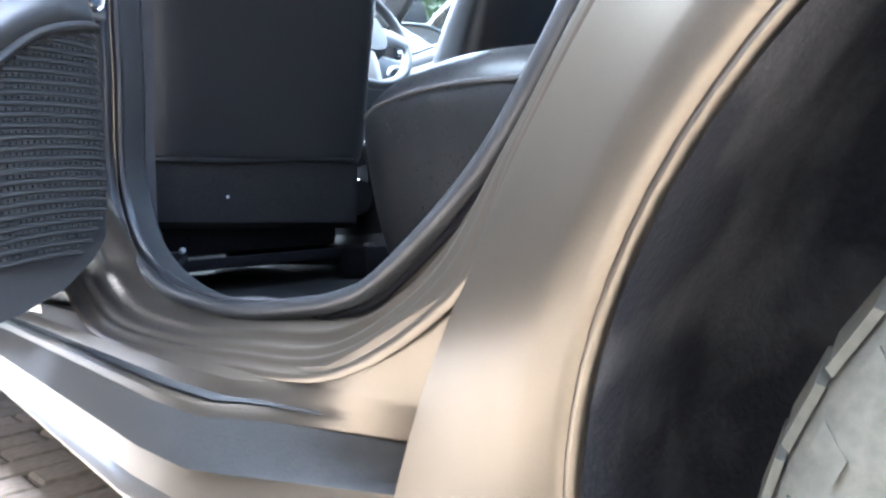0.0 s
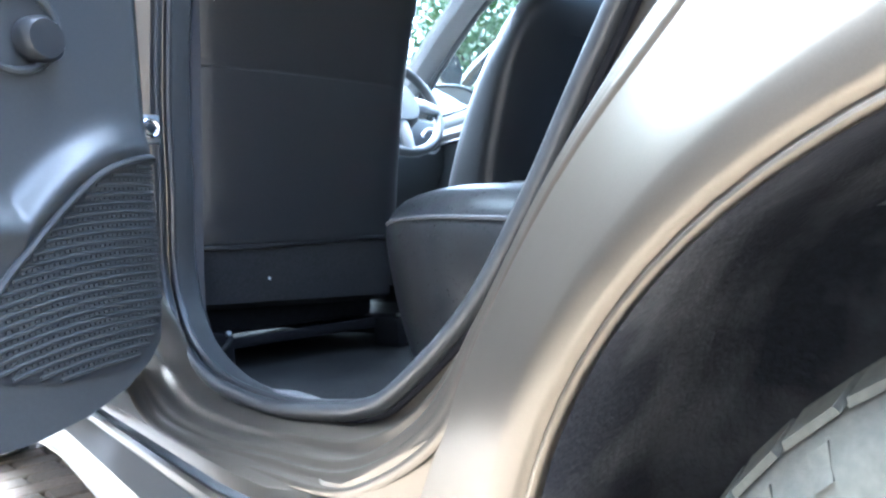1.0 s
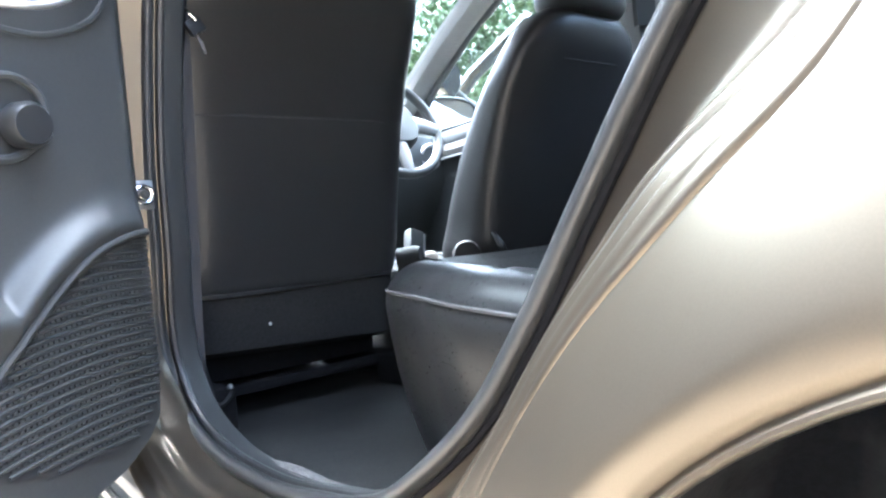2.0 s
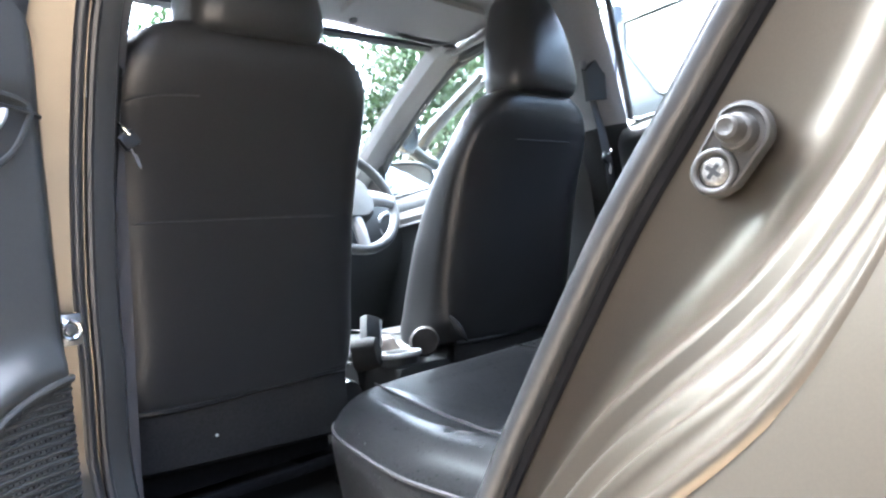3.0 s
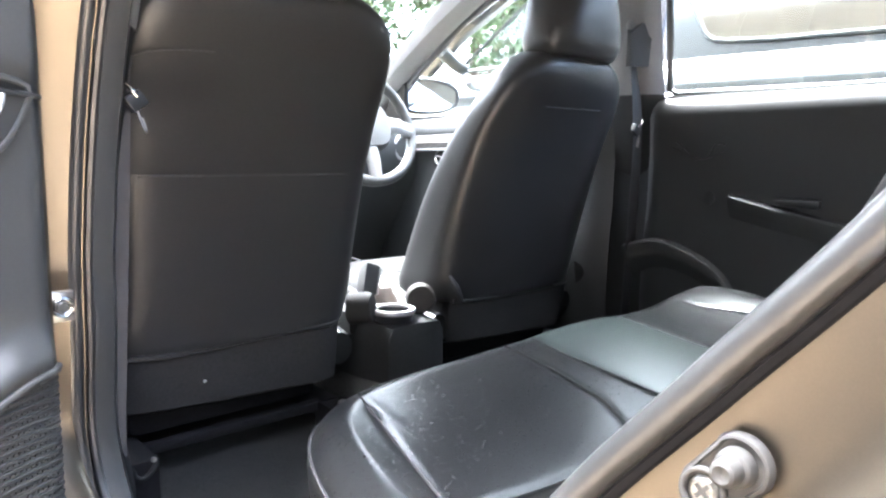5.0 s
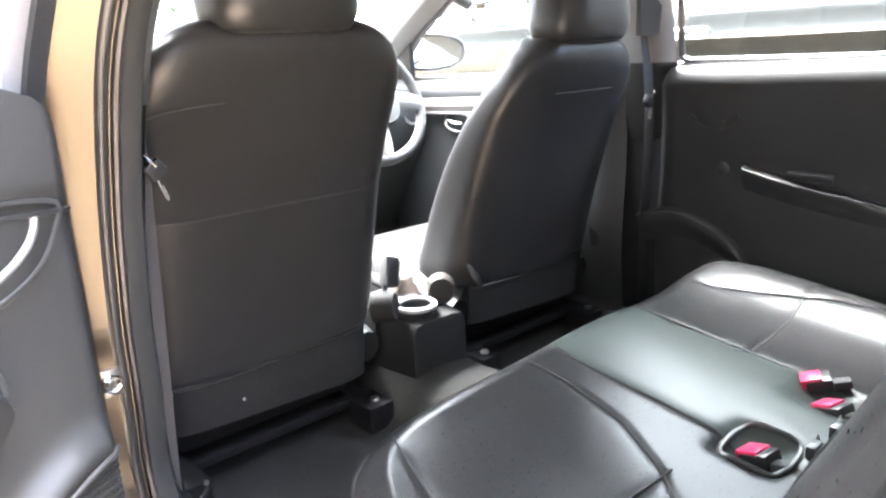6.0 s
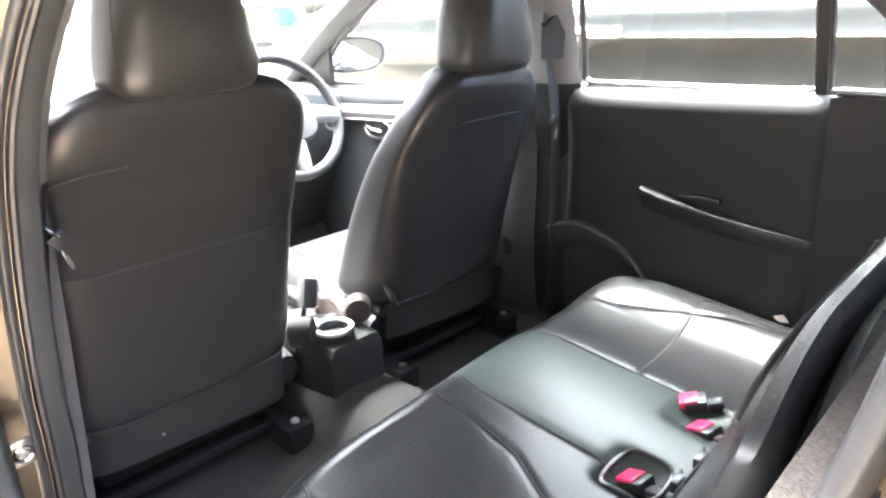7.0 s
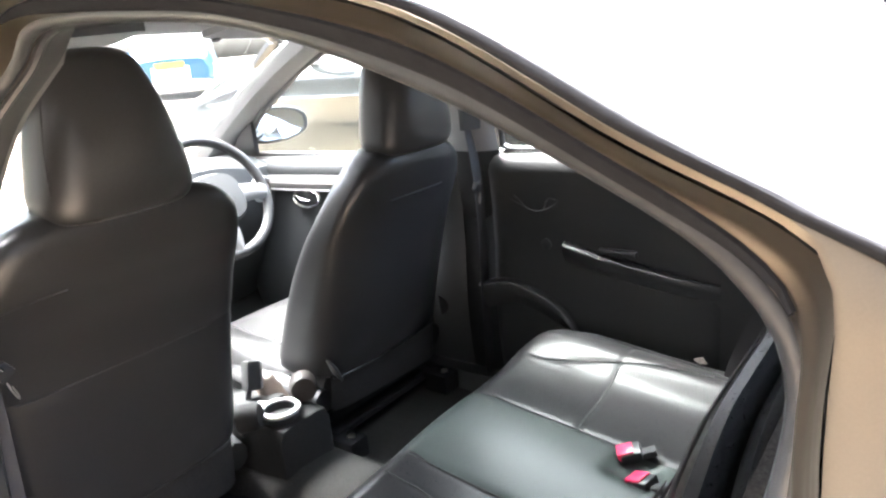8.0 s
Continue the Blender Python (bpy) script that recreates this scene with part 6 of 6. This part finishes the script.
for name, mat, section, words in (("window_frame", RUBBER, ((-0.030, 0.000), (-0.010, -0.004), (-0.010, 0.018), (-0.030, 0.022), (-0.080, 0.018), (-0.080, -0.004)), ""),
                                  ("frame_lining", GREY_TRIM, ((-0.036, -0.022), (-0.026, -0.022), (-0.022, -0.012), (-0.024, -0.001), (-0.070, -0.001), (-0.070, -0.022)), "grey inner lining of the window frame"),
                                  ("frame_skin", PAINT, ((-0.070, 0.020), (-0.060, 0.024), (-0.056, 0.034), (-0.062, 0.044), (-0.092, 0.046), (-0.096, 0.020)), "bronze outer skin of the window frame")):
    rows = []
    for n0, b in section:
        rows.append([dp(u + b * (-1 if u < 0.3 else 1), n0 + lean(z), z + b * 0.4 * (z > 1.36)) for u, z in fr])
    v, f = loft(rows, wrap=True)
    mesh_part(name, v, f, mat, door, words)
v, f = slab([dp(u, -0.05 + lean(z), z) for u, z in fr], DN * 0.004)
gl = mesh_part("window", v, f, GLASS, door)
gl.visible_shadow = False

# ---- outside ----
YARD = 0.66
v, f = loft([[(x, y, z) for x in (-400, 0, 400)] for y, z in ((-400, -0.012), (6.2, -0.012), (7.0, 0.03), (9.7, 0.60), (10.5, YARD), (400, YARD))])
ground = mesh_part("ground", v, f, JOINT, None)
tagged(ground, "sandy ground under the paving, rising to a far yard", "ground", kind="structure")
pavement = tagged(new("pavement"), "sandy block paving of a parking yard", "paving", kind="structure")

# unseen wall, added to cut the sky's light on the car's left side
shade_wall_left = mesh_part("shade_wall_left", *slab([(-3.3, -30, 0), (-3.3, 40, 0), (-3.3, 40, 6.0), (-3.3, -30, 6.0)], (-0.2, 0, 0)), PLASTER, None, smooth=False)
tagged(shade_wall_left, "plain dark wall, unseen, added to block sky light from the left", "wall", kind="structure")

# tall dark vehicle parked alongside
suv = thing("suv", (2.6, 1.2, 0), "tall grey car with clear windows, parked alongside", "car")
SIDE = [(0.35, 1.86), (0.45, 1.79), (0.70, 1.765), (0.95, 1.760), (1.085, 1.762), (1.092, 1.757), (1.100, 1.764), (1.16, 1.770), (1.205, 1.785), (1.24, 1.815), (1.27, 1.85), (1.30, 1.90)]


def suv_w(y):
    return 0.10 * max(0, (y - 3.2) / 0.9) ** 2 + 0.06 * max(0, (-0.8 - y) / 0.6) ** 2


def suv_top(y):
    return 1.0 if y < 3.0 else 1.0 - 0.20 * ((y - 3.0) / 1.1) ** 2


rows = []
for y in np.linspace(-1.35, 4.1, 50):
    left = [(x + suv_w(y), y, 0.35 + (z - 0.35) * suv_top(y)) for z, x in SIDE]
    right = [(5.2 - x, y_, z) for x, y_, z in left][::-1]
    rows.append(left + right)
v, f = loft(rows, ring=True, cap=True)
mesh_part("body", v, f, SUV_PAINT, suv)
CAB = [(3.35, 1.29, 1.88), (2.95, 1.60, 1.93), (2.55, 1.80, 2.02), (2.2, 1.875, 2.10), (1.0, 1.90, 2.12), (-0.5, 1.88, 2.10), (-1.1, 1.75, 2.05), (-1.3, 1.60, 1.98)]
rows = []
for y, zt, xt in CAB[2:]:
    rows.append([(xt - 0.02, y, zt - 0.05), (xt, y, zt - 0.01), (xt + 0.2, y, zt + 0.012), (2.6, y, zt + 0.03), (5.2 - xt - 0.2, y, zt + 0.012), (5.2 - xt, y, zt - 0.01), (5.22 - xt, y, zt - 0.05)])
v, f = loft(rows)
mesh_part("roof", v, f, SUV_PAINT, suv)


def suv_x(z):
    return 1.874 + (z - 1.27) * 0.26


for m in (1, -1):
    mx = (lambda x: x) if m == 1 else (lambda x: 5.2 - x)
    for pts, r in (([(3.35, 1.27), (2.98, 1.58), (2.55, 1.80)], 0.045), ([(1.70, 1.27), (1.70, 1.86)], 0.05), ([(0.25, 1.27), (0.28, 1.86)], 0.05), ([(-1.25, 1.27), (-1.05, 1.75)], 0.09)):
        v, f = tube([(mx(suv_x(z) + 0.03), y, z) for y, z in pts], r, 8)
        mesh_part("pillar", v, f, SUV_PAINT, suv)


def suv_pane(name, pts, near=True):
    o = [(suv_x(z) if near else 5.2 - suv_x(z), y, z) for y, z in pts]
    v, f = slab(o, (0.006, 0, 0))
    w = mesh_part(name, v, f, GLASS if name == "front_window" else FILM_GLASS, suv)
    w.visible_shadow = name != "front_window"
    if near:
        v, f = tube([tuple(np.array(o[i]) + (np.array(o[(i + 1) % len(o)]) - np.array(o[i])) * t) for i in range(len(o)) for t in (0.03, 0.5, 0.97)], 0.010, 6, closed=True)
        mesh_part("window_frame", v, f, PLASTIC, w)


for near in (True, False):
    suv_pane("front_window", [(2.95, 1.33), (2.45, 1.71), (1.80, 1.76), (1.74, 1.33)], near)
    suv_pane("rear_window", [(0.36, 1.322), (1.20, 1.338), (1.37, 1.350), (1.42, 1.360), (1.455, 1.385), (1.615, 1.625), (1.62, 1.765), (0.40, 1.77)], near)
    suv_pane("side_window", [(0.16, 1.33), (0.20, 1.76), (-0.6, 1.74), (-0.95, 1.40), (-0.85, 1.33)], near)
for m in (1, -1):
    mx = (lambda x: x) if m == 1 else (lambda x: 5.2 - x)
    v, f = slab([(mx(suv_x(z) + 0.004), y, z) for y, z in ((1.72, 1.27), (1.72, 1.80), (1.62, 1.765), (1.615, 1.625), (1.455, 1.385), (1.42, 1.360), (1.37, 1.350), (1.20, 1.338), (0.36, 1.322), (0.25, 1.27))], (m * 0.02, 0, 0))
    mesh_part("door_frame", v, f, SUV_PAINT, suv)
sm = new("door_mirror")
sm.parent = suv
sm.location = Vector((1.66, 2.82, 1.45)) - suv.location
v, f = loft([[(1.62 + 0.09 * k * math.cos(q), 2.80 + d, 1.50 + 0.12 * k * math.sin(q)) for q in [2 * math.pi * j / 20 for j in range(20)]] for d, k in ((0, 0.9), (0.01, 1.0), (0.06, 0.95), (0.11, 0.6), (0.12, 0.1))], ring=True, cap=True)
mesh_part("housing", v, f, SUV_PAINT, sm)
v, f = tube([(1.66, 2.84, 1.42), (1.78, 2.86, 1.36), (1.86, 2.86, 1.33)], 0.035, 10)
mesh_part("arm", v, f, SMOOTH_PLASTIC, sm)
for y, z, l in ((1.52, 1.12, 0.11), (0.30, 1.12, 0.11)):
    v, f = tube([(1.755, y - l, z), (1.725, y - l * 0.7, z), (1.725, y + l * 0.7, z), (1.755, y + l, z)], 0.014, 8)
    mesh_part("door_handle", v, f, CHROME, suv)
for y in (1.68, 0.25):
    v, f = tube([(1.770, y, z) for z in (0.45, 0.7)] + [(1.764, y, 0.95), (1.785, y, 1.12), (1.85, y, 1.27)], 0.005, 6)
    mesh_part("door_gap", v, f, SMOOTH_PLASTIC, suv)
v, f = tube([(1.762, y, 0.62) for y in np.linspace(-0.4, 2.9, 10)], 0.016, 8)
mesh_part("side_strip", v, f, CHROME, suv)
for y in (-0.6, 3.05):
    w = new("wheel")
    w.parent = suv
    w.location = Vector((1.88, y, 0.36)) - suv.location
    v, f = loft([[(1.80 + d, y + r * math.cos(q), 0.36 + r * math.sin(q)) for d, r in ((0.02, 0.20), (0.0, 0.25), (0.0, 0.32), (0.03, 0.36), (0.20, 0.36), (0.22, 0.25))] for q in np.linspace(0, 2 * math.pi, 37)[:-1]], wrap=True)
    mesh_part("tyre", v, f, LINER, w)
    v, f = disc((1.83, y, 0.36), (-1, 0, 0), 0.21, 0.02, 28)
    mesh_part("rim", v, f, SILVER, w)

# small car facing the yard further on
BC = Vector((7.23, 12.39, YARD))
bc = thing("parked_car", BC, "pale blue and white small car facing the yard", "car")
face = Vector((-0.60, -0.80, 0)).normalized()
sidev = Vector((-face.y, face.x, 0))


def bp(a, d, z):
    p = BC + sidev * a + face * d
    return (p.x, p.y, p.z + z)


rows = []
for d, z0, z1, w in ((-3.4, 0.4, 0.95, 0.74), (-3.2, 0.25, 1.0, 0.80), (-1.0, 0.25, 1.0, 0.84), (0.2, 0.25, 0.95, 0.82), (0.55, 0.28, 0.85, 0.76), (0.68, 0.36, 0.72, 0.66)):
    rows.append([bp(-w, d, z0), bp(-w * 1.02, d, (z0 + z1) / 2), bp(-w * 0.92, d, z1 - 0.04), bp(-w * 0.8, d, z1), bp(0, d, z1 + 0.04), bp(w * 0.8, d, z1), bp(w * 0.92, d, z1 - 0.04), bp(w * 1.02, d, (z0 + z1) / 2), bp(w, d, z0)])
v, f = loft(rows, ring=True, cap=True)
mesh_part("body", v, f, BLUE_PAINT, bc)
rows = []
for d, z, w in ((-0.75, 0.98, 0.74), (-1.5, 1.45, 0.60), (-2.4, 1.47, 0.60), (-3.1, 1.0, 0.70)):
    rows.append([bp(-0.78, d, 0.95), bp(-w, d, z), bp(0, d, z + 0.03), bp(w, d, z), bp(0.78, d, 0.95)])
v, f = loft(rows)
mesh_part("cabin", v, f, BLUE_PAINT, bc)
v, f = slab([bp(-0.66, -0.82, 1.03), bp(0.66, -0.82, 1.03), bp(0.56, -1.42, 1.42), bp(-0.56, -1.42, 1.42)], face * 0.03 + Vector((0, 0, 0.02)))
mesh_part("windscreen", v, f, DARK_GLASS, bc)
v, f = loft([[bp(a, 0.66 + 0.05 * (1 - (a / 0.8) ** 2) - 0.12 * (a / 0.8) ** 2, z) for a in np.linspace(-0.82, 0.82, 11)] for z in (0.22, 0.30, 0.52, 0.60)])
mesh_part("bumper", v, f, WHITE_PAINT, bc)
v, f = slab([bp(-0.26, 0.725, 0.56), bp(0.26, 0.725, 0.56), bp(0.26, 0.725, 0.68), bp(-0.26, 0.725, 0.68)], face * 0.01)
mesh_part("number_plate", v, f, YELLOW, bc, "plain yellow plate")
for s in (-0.58, 0.58):
    v, f = disc(bp(s, 0.52, 0.72), face, 0.11, 0.08)
    mesh_part("headlight", v, f, SILVER, bc)
    v, f = disc(bp(s * 1.25, -0.05, 0.28), sidev * s, 0.28, 0.06)
    mesh_part("tyre", v, f, LINER, bc)


# trees beyond the yard
def tree(x, y, h, spread, seed):
    rnd = random.Random(seed)
    t = thing("tree", (x, y, 0), "leafy green tree at the edge of the yard", "tree", "trees at the yard")
    pts = [(x, y, 0), (x + 0.1, y, h * 0.2), (x - 0.05, y + 0.1, h * 0.42), (x + 0.1, y, h * 0.7)]
    v, f = tube(spline(pts, 14), list(np.linspace(0.22, 0.06, 14)), 10)
    trunk = mesh_part("trunk", v, f, BARK, t)
    tips = []
    for k in range(16):
        a = 2 * math.pi * k / 16 + rnd.uniform(-0.3, 0.3)
        z0 = h * rnd.uniform(0.28, 0.65)
        r = spread * rnd.uniform(0.5, 1.0)
        tip = (x + math.cos(a) * r, y + math.sin(a) * r, z0 + h * rnd.uniform(0.05, 0.32))
        v, f = tube(spline([(x, y, z0), (x + math.cos(a) * r * 0.5, y + math.sin(a) * r * 0.5, z0 + (tip[2] - z0) * 0.6), tip], 7), list(np.linspace(0.07, 0.015, 7)), 6)
        mesh_part("limb", v, f, BARK, t)
        tips += [tip, (x + math.cos(a) * r * 0.6, y + math.sin(a) * r * 0.6, z0 + (tip[2] - z0) * 0.7)]
    tips += [(x + rnd.uniform(-1, 1) * spread * 0.4, y + rnd.uniform(-1, 1) * spread * 0.4, h * rnd.uniform(0.7, 1.0)) for _ in range(14)]
    vs, fs = [], []
    for c in tips:
        rad = spread * rnd.uniform(0.22, 0.42)
        for _ in range(280):
            d = Vector((rnd.gauss(0, 1), rnd.gauss(0, 1), rnd.gauss(0, 0.8)))
            p = Vector(c) + d.normalized() * rad * rnd.uniform(0.3, 1.05)
            n = Vector((rnd.gauss(0, 1), rnd.gauss(0, 1), rnd.gauss(0, 1))).normalized()
            u = n.orthogonal().normalized() * rnd.uniform(0.08, 0.17)
            w = n.cross(u).normalized() * rnd.uniform(0.04, 0.08)
            k = len(vs)
            vs += [p - u, p + w, p + u, p - w]
            fs.append((k, k + 1, k + 2, k + 3))
    o = t.location
    me = bpy.data.meshes.new("crown")
    me.from_pydata([tuple(Vector(p) - o) for p in vs], [], fs)
    me.materials.append(LEAF)
    ob = new("crown", me)
    ob.parent = t
    tagged(ob, kind="stuff")


tree(5.5, 19.0, 8.5, 3.2, 1)
tree(13.0, 22.0, 9.5, 3.6, 2)
tree(0.5, 24.0, 9.0, 3.4, 3)
tree(15.0, 12.0, 8.5, 3.2, 4)
tree(20.0, 16.0, 9.5, 3.5, 5)
tree(16.5, 17.5, 10.0, 3.8, 6)
tree(9.3, 20.5, 9.5, 3.6, 7)

# paving blocks: single pieces beside the sill, one sheet of blocks further off
bm = rbox(-0.097, 0.097, -0.047, 0.047, -0.03, 0.0, 0.006, 1)
pm = bpy.data.meshes.new("paver")
bm.to_mesh(pm)
bm.free()
pm.materials.append(PAVER)
rnd = random.Random(7)
near, far_v, far_f = 0, [], []
bv = [tuple(q.co) for q in pm.vertices]
bf = [tuple(p.vertices) for p in pm.polygons]
for i in range(-18, 9):
    for j in range(-22, 62):
        x, y = i * 0.2 + (0.1 if j % 2 else 0.0), j * 0.1
        z = rnd.uniform(-0.002, 0.002)
        if -1.75 < x < -0.35 and 0.9 < y < 3.4 and near < 300:
            ob = new("paver", pm)
            ob.location = (x, y, z)
            ob.parent = pavement
            near += 1
        else:
            k = len(far_v)
            far_v += [(x + q[0], y + q[1], z + q[2]) for q in bv]
            far_f += [tuple(k + a for a in t) for t in bf]
me = bpy.data.meshes.new("paver_field")
me.from_pydata(far_v, [], far_f)
me.materials.append(PAVER)
field = new("paver_field", me)
field.parent = pavement
tagged(field, kind="stuff")
